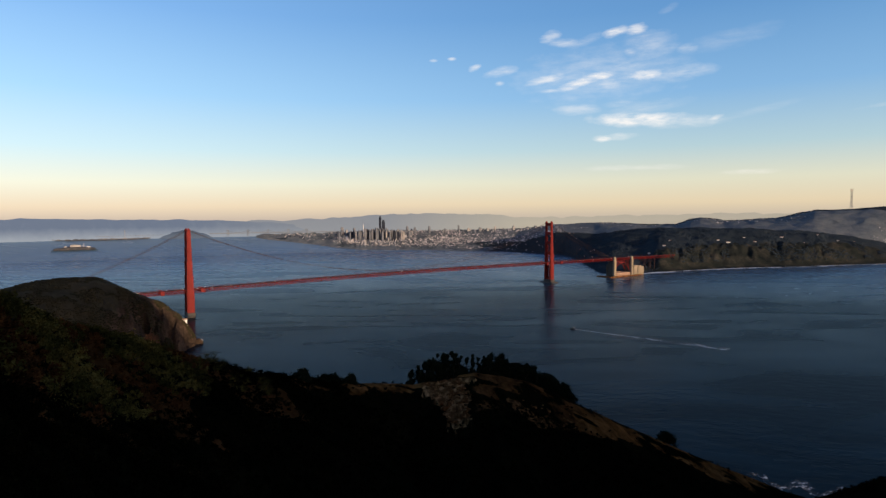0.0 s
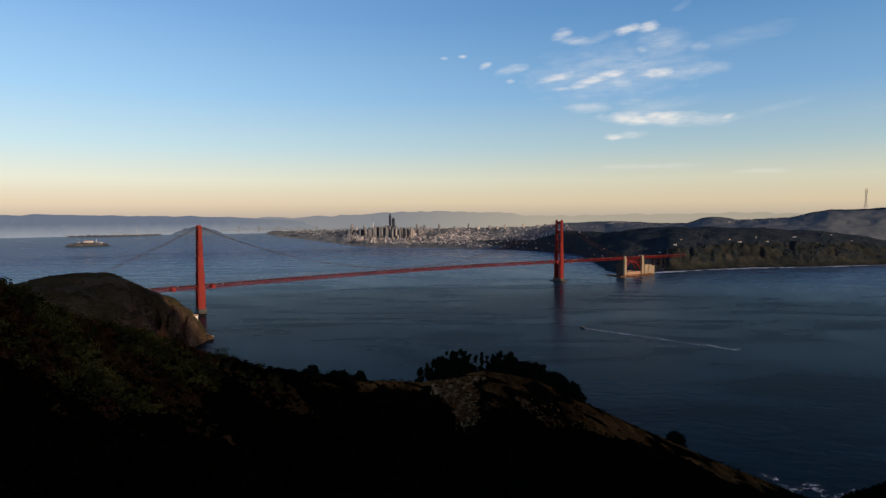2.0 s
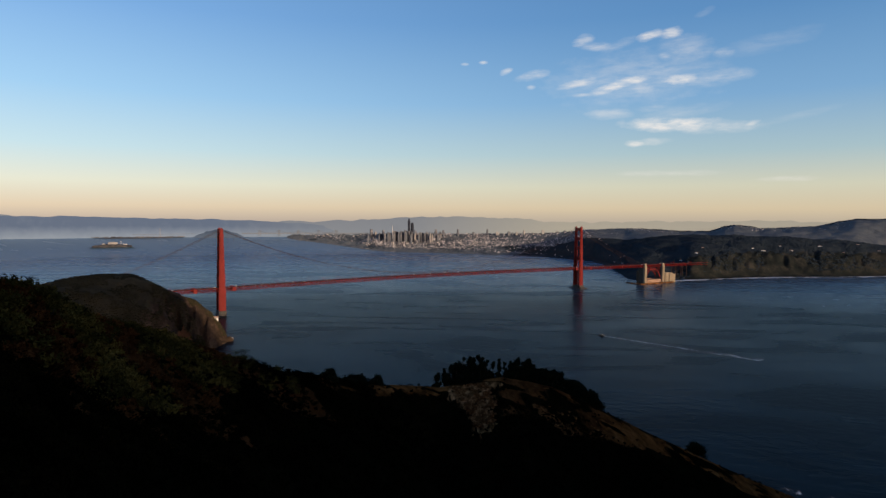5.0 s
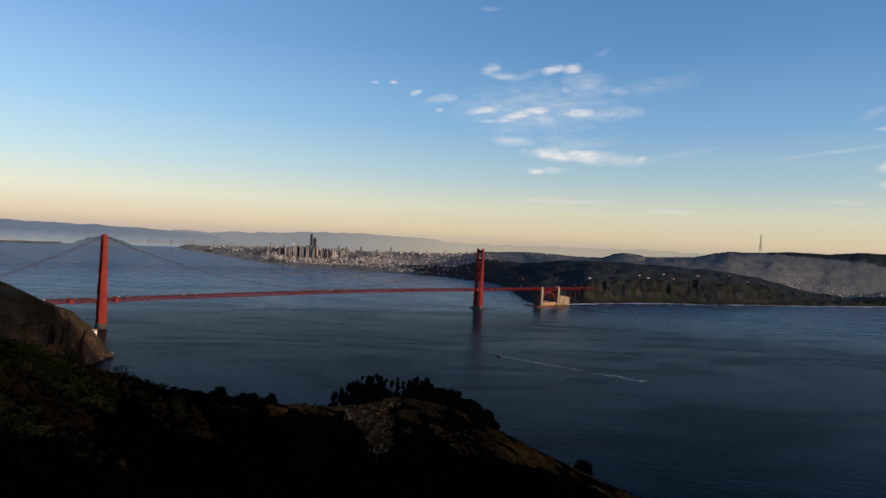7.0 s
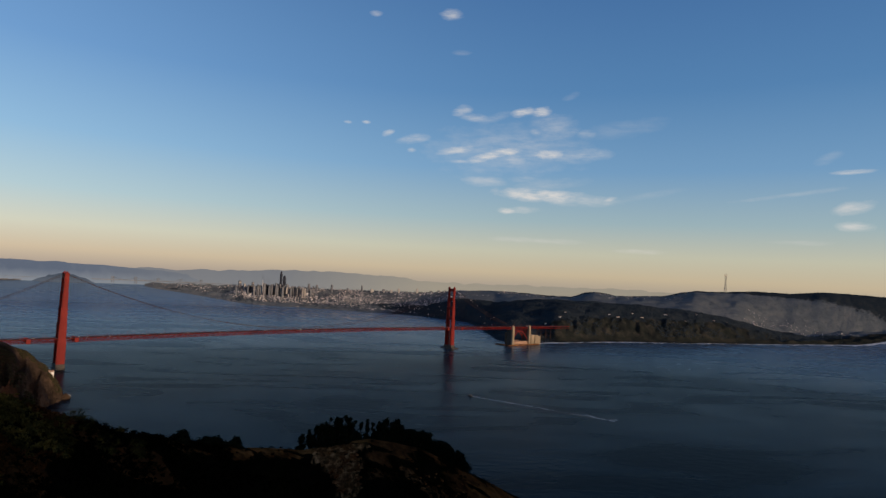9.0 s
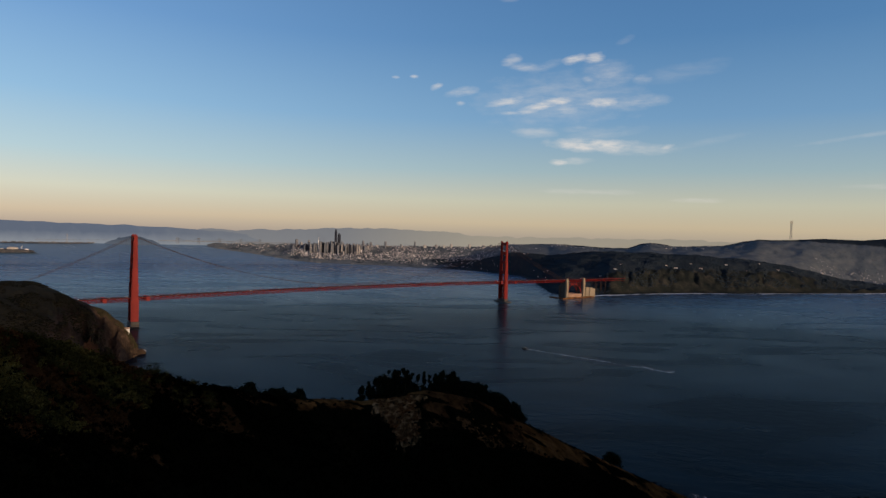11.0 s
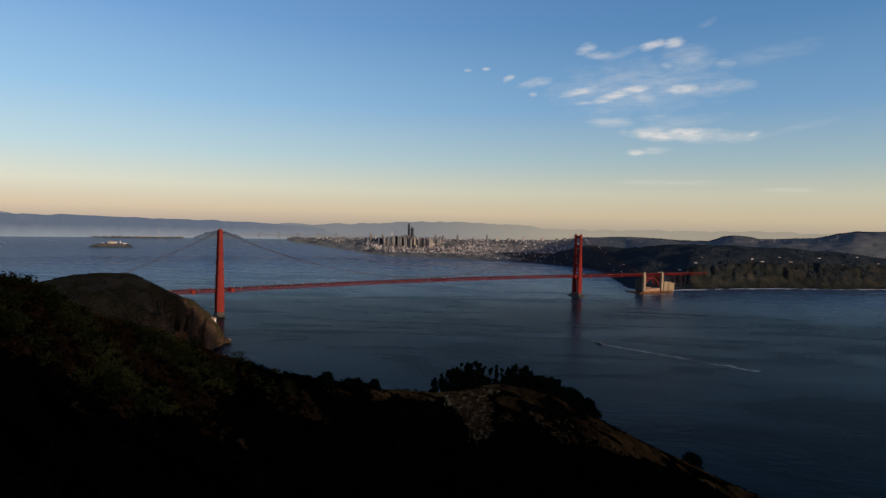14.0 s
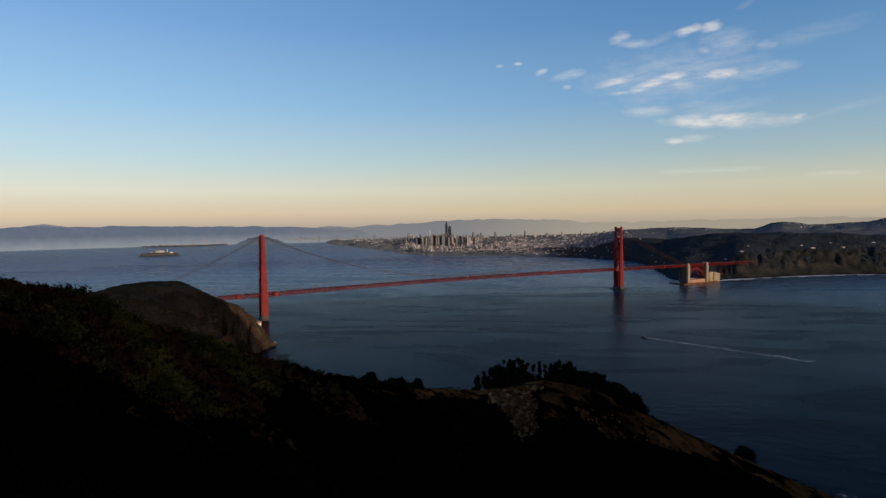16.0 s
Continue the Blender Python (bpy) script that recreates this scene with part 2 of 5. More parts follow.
def bar(bm, a, b, w, h=None):
    """A rectangular bar from a to b."""
    a, b, h = Vector(a), Vector(b), h or w
    d = (b - a).normalized()
    s = d.cross(Vector((0, 0, 1)))
    s = s.normalized() if s.length > 1e-4 else Vector((1, 0, 0))
    u = s.cross(d)
    ring = lambda p: [bm.verts.new(p + s * i * w / 2 + u * j * h / 2) for i, j in ((-1, -1), (1, -1), (1, 1), (-1, 1))]
    r0, r1 = ring(a), ring(b)
    for i in range(4):
        bm.faces.new((r0[i], r0[(i + 1) % 4], r1[(i + 1) % 4], r1[i]))
    bm.faces.new(r0[::-1]), bm.faces.new(r1)
    return bm


def tube_mesh(name, pts, radius, mat, sides=6):
    P = np.array(pts, float)
    d = np.gradient(P, axis=0)
    d /= np.linalg.norm(d, axis=1)[:, None]
    s = np.cross(d, (0, 0, 1.0))
    s /= np.maximum(np.linalg.norm(s, axis=1), 1e-6)[:, None]
    u = np.cross(s, d)
    rad = np.broadcast_to(np.asarray(radius, float), (len(P),))
    ang = np.linspace(0, 2 * np.pi, sides, endpoint=False)
    rings = P[:, None] + rad[:, None, None] * (np.cos(ang)[None, :, None] * s[:, None] + np.sin(ang)[None, :, None] * u[:, None])
    return grid_mesh(name, rings, mat, wrap=True)


rng = np.random.default_rng(7)
_lat = rng.random((256, 256))


def value_noise(x, y):
    xi, yi = np.floor(x).astype(int), np.floor(y).astype(int)
    fx, fy = x - xi, y - yi
    fx, fy = fx * fx * (3 - 2 * fx), fy * fy * (3 - 2 * fy)
    g = lambda i, j: _lat[(xi + i) % 256, (yi + j) % 256]
    return (g(0, 0) * (1 - fx) + g(1, 0) * fx) * (1 - fy) + (g(0, 1) * (1 - fx) + g(1, 1) * fx) * fy - 0.5


def fbm(x, y, octaves=5, gain=0.5):
    t, a = 0, 1.0
    for k in range(octaves):
        t = t + a * value_noise(x * 2 ** k + 17.3 * k, y * 2 ** k + 9.1 * k)
        a *= gain
    return t


def smooth(a, b, x):
    t = np.clip((x - a) / (b - a), 0, 1)
    return t * t * (3 - 2 * t)


def polar(az, r):
    return r * np.sin(np.radians(az)), r * np.cos(np.radians(az))


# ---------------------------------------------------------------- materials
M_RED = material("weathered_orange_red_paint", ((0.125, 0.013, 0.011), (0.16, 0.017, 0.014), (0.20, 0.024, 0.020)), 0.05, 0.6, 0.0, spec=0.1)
# the bridge red again, darkened for the shade among the lattice bars
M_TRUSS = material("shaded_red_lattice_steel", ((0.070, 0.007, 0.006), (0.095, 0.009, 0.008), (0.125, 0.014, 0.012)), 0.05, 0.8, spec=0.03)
M_WALK = material("dull_red_walkway", ((0.05, 0.022, 0.018), (0.07, 0.028, 0.022), (0.09, 0.036, 0.03)), 0.2, 0.95, spec=0.03)
M_CABLE = material("dull_dark_red_cable", ((0.034, 0.024, 0.022), (0.045, 0.031, 0.028), (0.058, 0.040, 0.036)), 0.05, 0.9, spec=0.0)
M_PIER = material("wet_and_shaded_concrete", ((0.03, 0.028, 0.026), (0.05, 0.046, 0.042), (0.08, 0.072, 0.064)), 0.1, 0.8)
M_ROADWAY = material("asphalt", ((0.04, 0.04, 0.04), (0.055, 0.054, 0.052), (0.07, 0.07, 0.068)), 0.3, 0.95, spec=0.03)
M_CONCRETE = material("stained_concrete", ((0.17, 0.14, 0.10), (0.24, 0.20, 0.14), (0.31, 0.255, 0.185)), 0.08, 0.9, squash=(1, 1, 0.3))
# the same concrete with shade put into its colour, for the far pylons
M_SHADED_CONCRETE = material("shaded_concrete", ((0.038, 0.033, 0.026), (0.055, 0.047, 0.036), (0.08, 0.067, 0.050)), 0.08, 0.9, squash=(1, 1, 0.3))
M_BRICK = material("fort_brick", ((0.20, 0.12, 0.08), (0.30, 0.19, 0.13), (0.36, 0.25, 0.18)), 0.2, 0.9)
ROCK_TONES = ((0.007, 0.004, 0.002), (0.105, 0.046, 0.016), (0.44, 0.215, 0.085))
M_ROCK = material("bare_rock", ROCK_TONES, 0.16, 0.95, 1.6, 0.3, spec=0.0)
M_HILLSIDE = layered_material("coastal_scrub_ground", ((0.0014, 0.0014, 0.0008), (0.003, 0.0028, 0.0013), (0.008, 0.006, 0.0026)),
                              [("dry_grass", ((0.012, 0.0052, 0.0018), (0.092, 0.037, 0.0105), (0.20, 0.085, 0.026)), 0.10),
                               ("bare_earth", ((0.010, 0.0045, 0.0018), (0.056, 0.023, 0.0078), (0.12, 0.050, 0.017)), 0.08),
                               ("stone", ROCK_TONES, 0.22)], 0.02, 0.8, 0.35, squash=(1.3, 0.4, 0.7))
M_CLIFF = material("sea_cliff_rock", ((0.010, 0.0085, 0.006), (0.028, 0.020, 0.013), (0.072, 0.047, 0.032)), 0.02, 0.95, 7.0, 0.07, spec=0.05)
M_HEATH = material("dull_olive_heath", ((0.022, 0.021, 0.011), (0.038, 0.034, 0.018), (0.058, 0.050, 0.027)), 0.02, 0.95, 3.0, 0.08, spec=0.03)
M_HEADLAND = layered_material("headland_heath_and_rock", ((0.033, 0.030, 0.018), (0.052, 0.045, 0.027), (0.076, 0.063, 0.037)),
                              [("cliff", ((0.017, 0.013, 0.010), (0.054, 0.037, 0.025), (0.122, 0.082, 0.054)), 0.022),
                               ("ochre", ((0.05, 0.024, 0.012), (0.10, 0.046, 0.022), (0.15, 0.075, 0.038)), 0.03)], 0.012, 5.0, 0.06)
# blue haze of distance is mixed into the wood and town tones
M_SHORE = layered_material("hazy_wooded_coast", ((0.020, 0.029, 0.038), (0.026, 0.035, 0.043), (0.036, 0.044, 0.047)),
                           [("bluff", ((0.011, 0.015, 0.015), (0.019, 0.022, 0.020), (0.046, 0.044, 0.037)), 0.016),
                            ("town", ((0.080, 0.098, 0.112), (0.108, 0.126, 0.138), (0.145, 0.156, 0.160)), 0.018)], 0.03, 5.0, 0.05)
M_PARK = material("island_scrub", ((0.050, 0.053, 0.056), (0.085, 0.084, 0.082), (0.16, 0.148, 0.135)), 0.034, 0.95, 4.0, 0.04, spec=0.05)
M_LEAF = material("dark_conifer_leaf", ((0.006, 0.010, 0.006), (0.011, 0.017, 0.009), (0.020, 0.027, 0.014)), 0.6, 0.95, random_tone=0.4, spec=0.0)
# conifer green turned bluish to carry the haze
M_WOODS = material("hazy_conifer_wood", ((0.021, 0.031, 0.043), (0.026, 0.037, 0.049), (0.034, 0.045, 0.054)), 0.02, 0.95, random_tone=0.2, spec=0.0)
M_SHRUB = material("coyote_brush_leaf", ((0.004, 0.006, 0.002), (0.060, 0.055, 0.013), (0.21, 0.165, 0.042)), 0.10, 0.95, random_tone=0.10, spec=0.0)
# leaf colour taken near black to hold the shade of the hollow
M_SHADED_SCRUB = material("shaded_scrub_leaf", ((0.0014, 0.0018, 0.0009), (0.0036, 0.0040, 0.0016), (0.013, 0.0115, 0.0045)), 0.10, 0.95, random_tone=0.12, spec=0.0)
M_BRACKEN = material("rusty_dry_bracken", ((0.008, 0.004, 0.002), (0.070, 0.031, 0.010), (0.165, 0.076, 0.025)), 0.12, 0.95, random_tone=0.15, spec=0.0)
M_BARK = material("bark", ((0.03, 0.022, 0.016), (0.06, 0.045, 0.032), (0.09, 0.07, 0.05)), 2.0, 0.9)
M_HOUSE = material("pale_house_walls", ((0.080, 0.090, 0.102), (0.175, 0.176, 0.182), (0.60, 0.57, 0.55)), 0.02, 0.9, random_tone=0.9, spec=0.05)
M_TOWER = material("office_tower_walls", ((0.075, 0.082, 0.10), (0.17, 0.175, 0.185), (0.40, 0.37, 0.35)), 0.01, 0.7, random_tone=0.9)
M_TOWER_PALE = material("pale_stone_tower", ((0.20, 0.195, 0.19), (0.29, 0.275, 0.26), (0.42, 0.40, 0.375)), 0.02, 0.8)
M_TOWER_GREY = material("grey_glass_tower", ((0.07, 0.08, 0.10), (0.105, 0.117, 0.137), (0.16, 0.17, 0.19)), 0.02, 0.6)
M_DARK_TOWER = material("dark_granite_tower", ((0.016, 0.019, 0.028), (0.024, 0.028, 0.040), (0.034, 0.038, 0.050)), 0.02, 0.9, spec=0.05)
M_WHITE = material("weathered_white_paint", ((0.55, 0.53, 0.50), (0.70, 0.68, 0.64), (0.80, 0.78, 0.74)), 0.1, 0.7)
M_STEEL_FAR = material("grey_painted_steel", ((0.10, 0.11, 0.12), (0.14, 0.15, 0.16), (0.19, 0.20, 0.21)), 0.05, 0.6)


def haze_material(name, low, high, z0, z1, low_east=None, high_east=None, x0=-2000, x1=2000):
    """Distance seen through miles of air: a plain glowing backdrop, paler towards the water."""
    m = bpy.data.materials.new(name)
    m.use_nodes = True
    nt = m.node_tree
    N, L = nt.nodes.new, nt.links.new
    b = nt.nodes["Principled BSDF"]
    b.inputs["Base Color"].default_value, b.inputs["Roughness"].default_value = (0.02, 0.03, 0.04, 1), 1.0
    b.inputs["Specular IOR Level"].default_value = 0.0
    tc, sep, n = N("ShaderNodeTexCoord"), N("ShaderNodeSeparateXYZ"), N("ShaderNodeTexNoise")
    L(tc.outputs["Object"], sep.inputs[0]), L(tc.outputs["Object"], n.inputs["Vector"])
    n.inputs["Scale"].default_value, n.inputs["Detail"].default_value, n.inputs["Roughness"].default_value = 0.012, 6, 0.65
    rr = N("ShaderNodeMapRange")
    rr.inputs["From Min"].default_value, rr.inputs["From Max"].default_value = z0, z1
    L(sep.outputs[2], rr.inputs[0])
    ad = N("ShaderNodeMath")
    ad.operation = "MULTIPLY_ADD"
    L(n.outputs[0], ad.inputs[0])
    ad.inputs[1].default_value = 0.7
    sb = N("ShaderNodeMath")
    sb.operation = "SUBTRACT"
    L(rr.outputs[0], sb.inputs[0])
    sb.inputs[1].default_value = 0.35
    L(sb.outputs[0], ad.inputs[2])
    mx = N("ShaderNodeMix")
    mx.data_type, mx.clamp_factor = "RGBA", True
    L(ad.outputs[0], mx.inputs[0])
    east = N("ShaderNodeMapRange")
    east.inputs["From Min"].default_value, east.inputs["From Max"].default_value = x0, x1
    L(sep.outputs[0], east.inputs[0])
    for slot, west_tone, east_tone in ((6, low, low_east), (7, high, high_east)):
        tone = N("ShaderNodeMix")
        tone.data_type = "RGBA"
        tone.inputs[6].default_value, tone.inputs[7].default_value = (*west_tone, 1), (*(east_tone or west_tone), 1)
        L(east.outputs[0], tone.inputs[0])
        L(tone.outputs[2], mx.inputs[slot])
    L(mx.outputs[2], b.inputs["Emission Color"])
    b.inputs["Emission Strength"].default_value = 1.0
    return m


# blue and pale tones are haze, given off as emitted colour
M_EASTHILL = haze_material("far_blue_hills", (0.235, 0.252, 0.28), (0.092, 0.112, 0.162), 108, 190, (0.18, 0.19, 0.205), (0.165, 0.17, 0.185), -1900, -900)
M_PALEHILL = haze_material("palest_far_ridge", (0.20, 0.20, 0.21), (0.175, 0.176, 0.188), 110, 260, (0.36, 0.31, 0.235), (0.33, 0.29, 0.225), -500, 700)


def water_material():
    m = bpy.data.materials.new("strait_water")
    m.use_nodes = True
    nt = m.node_tree
    N, L = nt.nodes.new, nt.links.new
    b = nt.nodes["Principled BSDF"]
    tc = N("ShaderNodeTexCoord")
    def noise(scale, detail, sx=1.0, sy=1.0, turn=0.0, distort=0.0):
        mp = N("ShaderNodeMapping")
        mp.inputs["Scale"].default_value = (sx, sy, 1)
        mp.inputs["Rotation"].default_value = (0, 0, radians(turn))
        L(tc.outputs["Object"], mp.inputs[0])
        n = N("ShaderNodeTexNoise")
        n.inputs["Scale"].default_value, n.inputs["Detail"].default_value, n.inputs["Distortion"].default_value = scale, detail, distort
        L(mp.outputs[0], n.inputs["Vector"])
        return n.outputs[0]
    swell = noise(0.05, 5, 1, 1.5, 35)
    chop = noise(0.22, 4, 1, 1.8, -20)
    streak = noise(0.0021, 3, 1.0, 3.0, 12, 1.6)
    add = N("ShaderNodeMath")
    add.operation = "MULTIPLY_ADD"
    L(chop, add.inputs[0])
    add.inputs[1].default_value = 0.3
    L(swell, add.inputs[2])
    bp = N("ShaderNodeBump")
    bp.inputs["Strength"].default_value, bp.inputs["Distance"].default_value = 1.0, 0.55
    L(add.outputs[0], bp.inputs["Height"])
    L(bp.outputs[0], b.inputs["Normal"])
    ramp = N("ShaderNodeValToRGB")
    L(streak, ramp.inputs[0])
    ramp.color_ramp.elements[0].position, ramp.color_ramp.elements[0].color = 0.32, (0.001, 0.0042, 0.0085, 1)
    ramp.color_ramp.elements[1].position, ramp.color_ramp.elements[1].color = 0.68, (0.0052, 0.0150, 0.0245, 1)
    # pale sky sheen and haze put into the far water's colour, by distance
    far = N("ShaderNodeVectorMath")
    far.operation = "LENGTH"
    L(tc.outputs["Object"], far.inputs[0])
    far_haze = N("ShaderNodeMapRange")
    far_haze.inputs["From Min"].default_value, far_haze.inputs["From Max"].default_value = 2000, 4500
    L(far.outputs["Value"], far_haze.inputs[0])
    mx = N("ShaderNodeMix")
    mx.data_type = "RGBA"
    L(far_haze.outputs[0], mx.inputs[0])
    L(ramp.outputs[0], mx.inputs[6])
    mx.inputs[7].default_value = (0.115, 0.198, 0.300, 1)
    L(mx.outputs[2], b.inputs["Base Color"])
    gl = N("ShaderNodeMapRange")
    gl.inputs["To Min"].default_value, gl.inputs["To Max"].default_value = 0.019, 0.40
    L(far_haze.outputs[0], gl.inputs[0]), L(gl.outputs[0], b.inputs["Specular IOR Level"])
    calm = N("ShaderNodeMapRange")
    calm.inputs["To Min"].default_value, calm.inputs["To Max"].default_value = 1.0, 0.25
    L(far_haze.outputs[0], calm.inputs[0]), L(calm.outputs[0], bp.inputs["Strength"])
    rr = N("ShaderNodeMapRange")
    rr.inputs["From Min"].default_value, rr.inputs["From Max"].default_value = 0.35, 0.65
    rr.inputs["To Min"].default_value, rr.inputs["To Max"].default_value = 0.30, 0.20
    L(streak, rr.inputs[0])
    L(rr.outputs[0], b.inputs["Roughness"])
    b.inputs["IOR"].default_value = 1.33
    return m


M_WATER = water_material()


# ---------------------------------------------------------------- water, one sheet to the horizon
FAR = 4950.0


def sea_z(r):
    """The strait is level; the far bay climbs gently towards the rim of the world that is drawn."""
    return 126.0 * np.clip((np.asarray(r, float) - 4300) / 650, 0, 1) ** 1.5


def build_water():
    r = np.concatenate([np.linspace(1, 4200, 15), np.linspace(4300, FAR, 14)])
    az = np.linspace(-180, 180, 181)[:-1]
    A, R = np.meshgrid(az, r)
    X, Y = polar(A, R)
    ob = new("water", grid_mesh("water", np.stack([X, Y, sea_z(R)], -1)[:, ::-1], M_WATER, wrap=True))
    tagged(ob, "dark blue rippled water of a wide strait", "water", kind="structure")


build_water()

# ---------------------------------------------------------------- the hillside under the eye
# azimuth, distance and height of the ridge that closes the near slope
RIDGE_AZ = [-95, -60, -42, -40, -37.3, -35.4, -32.1, -29.4, -26.5, -22.1, -18.4, -14, -8.8, -3, 0.2, 2.9, 5.5, 7.7, 12.3, 15.4, 18.8, 24.4, 29.6, 31.5, 33, 36, 45, 70]
RIDGE_R = [60, 60, 68, 72, 78, 84, 98, 112, 128, 150, 170, 195, 235, 280, 294, 300, 304, 308, 318, 324, 330, 338, 345, 348, 350, 352, 350, 330]
RIDGE_S = [0.0, 0.03, 0.076, 0.083, 0.096, 0.120, 0.149, 0.162, 0.185, 0.218, 0.242, 0.261, 0.274, 0.282, 0.272, 0.262, 0.267, 0.274, 0.308, 0.330, 0.352, 0.385, 0.408, 0.412, 0.396, 0.362, 0.31, 0.28]


def near_ground(x, y):
    r = np.hypot(x, y) + 1e-6
    az = np.degrees(np.arctan2(x, y))
    R, s0 = np.interp(az, RIDGE_AZ, RIDGE_R), np.interp(az, RIDGE_AZ, RIDGE_S)
    u = r / R
    # in front of the ridge: falls away under the eye, then climbs to the crest as seen from it
    near = s0 + 0.50 * np.clip(1 - u, 0, 1) ** 1.35
    zf = EYE - near * r
    fall = np.maximum(r - R, 0)
    zb = EYE - s0 * R - (s0 + 0.02) * np.minimum(fall, 25) - 0.62 * np.maximum(fall - 12, 0)
    z = np.where(r < R, zf, zb)
    # gullies and lumps, little at the crest itself
    lump = fbm(x / 38 + 3, y / 38 + 8, 5) * 9 + fbm(x / 9, y / 9, 4) * 2.0
    keep = np.clip(np.abs(u - 1) * 3.0, 0.10, 1) * smooth(6, 60, r)
    z = z + lump * keep * 0.9
    # the hill behind the road, out of view, shaped to shade slope and headland
    w = np.maximum(smooth(54, 78, az), smooth(70, 100, -az))
    back = EYE - 1.7 + 75 * smooth(8, 200, r) + fbm(x / 60, y / 60, 4) * 8 * smooth(10, 80, r) - 350 * smooth(350, 610, r)
    z = z * (1 - w) + back * w
    return np.minimum(z, np.where(r < 5, EYE - 1.65, 1e9))


def stony_face(az, drop):
    """Below 1 on the bare stone of the knoll; drop: how far down from its crest, as a share of the way back to the eye."""
    return np.abs(az + 0.3 - 6.5 * drop) / np.maximum(2.9 - 6.5 * drop, 0.4)


def build_near_hill():
    r = np.concatenate([[0.0], np.geomspace(2, 60, 40), np.linspace(62, 360, 150), np.geomspace(364, 1250, 45)])
    az = np.concatenate([np.arange(-180, -50, 3.0), np.arange(-50, -5, 0.28), np.arange(-5, 14, 0.14), np.arange(14, 50, 0.28), np.arange(50, 180, 3.0)])
    A, R = np.meshgrid(az, r)
    X, Y = polar(A, R)
    Z = np.maximum(near_ground(X, Y), -12)
    P = np.stack([X, Y, Z], -1)[:, ::-1]
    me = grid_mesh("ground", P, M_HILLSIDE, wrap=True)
    u, patch = R / np.interp(A, RIDGE_AZ, RIDGE_R), fbm(X / 14, Y / 14, 4)
    inside = smooth(-14, -9, A) * (1 - smooth(26, 33, A)) * (1 - smooth(1.06, 1.12, u))
    reach = 0.05 + 0.09 * smooth(2, 6, A) * (1 - smooth(12, 20, A))          # the grass comes furthest down beside the stony face
    grass = inside * (1 - smooth(reach, reach + 0.08, 1 - u)) * (0.62 + 1.5 * patch + 0.5 * fbm(X / 4, Y / 4, 3))
    drop = 0.985 - u
    ribs = fbm(A * 2.6 - u * 14, u * 7, 4, 0.6)          # ribs of stone running down the face
    face = stony_face(A, drop)
    stone = (1 - smooth(0.7, 1.15, face + 0.8 * ribs + 0.7 * patch)) * smooth(-0.01, 0.02, drop) * (1 - smooth(0.21, 0.29, drop + 0.1 * ribs)) * (0.8 + 0.9 * ribs)
    scree = np.abs(A - 5.3 - 19 * (0.95 - u)) / 0.9 + 1.4 * ribs
    stone = np.maximum(stone, 0.75 * (1 - smooth(0.5, 1.4, scree)) * smooth(0.70, 0.78, u) * (1 - smooth(0.85, 0.91, u)))
    earth = inside * smooth(1.5, 4, A) * (1 - smooth(11, 16, A)) * smooth(0.70, 0.82, u) * (0.6 + 0.9 * patch)
    earth = np.maximum(earth, 0.9 * smooth(0.08, 0.25, patch) * (1 - smooth(-16, -8, A)) * smooth(0.45, 0.7, u))
    for attribute, w in (("dry_grass", grass), ("bare_earth", earth), ("stone", stone)):
        set_weight(me, attribute, w[:, ::-1])
    ob = new("ground", me)
    tagged(ob, "steep shaded hillside of dark scrub and dry grass", "hillside", kind="structure")


build_near_hill()


def build_rocks():
    g = random.Random(8)
    protos = []
    for k in range(4):
        bm = bmesh.new()
        bmesh.ops.create_icosphere(bm, subdivisions=2, radius=1.0)
        for v in bm.verts:
            n = noise.noise(v.co * 1.3 + Vector((k * 7.1, 0, 0)))
            v.co *= 1 + 0.55 * n
            v.co.z *= 0.75
        me = bpy.data.meshes.new("rock")
        bm.to_mesh(me), bm.free()
        me.materials.append(M_ROCK)
        protos.append(me)
    for k in range(150):
        drop = g.uniform(0.0, 0.21)
        az = -0.5 + 9.5 * drop + g.uniform(-1, 1) * (1.9 - 5 * drop) if k < 105 else g.uniform(7, 12.5)
        r = float(np.interp(az, RIDGE_AZ, RIDGE_R)) * (0.98 - drop if k < 105 else g.uniform(0.79, 0.90))
        x, y = (float(c) for c in polar(az, r))
        size = g.uniform(0.4, 1.5) * (1.0 if k < 105 else 0.6)
        ob = new("rock", g.choice(protos))
        z = float(near_ground(np.array(x), np.array(y)))
        ob.matrix_world = pose(x, y, z, g.uniform(-20, 20), g.uniform(-20, 20), g.uniform(0, 360)) @ Matrix.Diagonal((size * g.uniform(0.8, 1.3), size, size * g.uniform(0.8, 1.5), 1))
        tagged(ob, "weathered tan rock set in the knoll slope", "rock", "rocks on the knoll")


build_rocks()


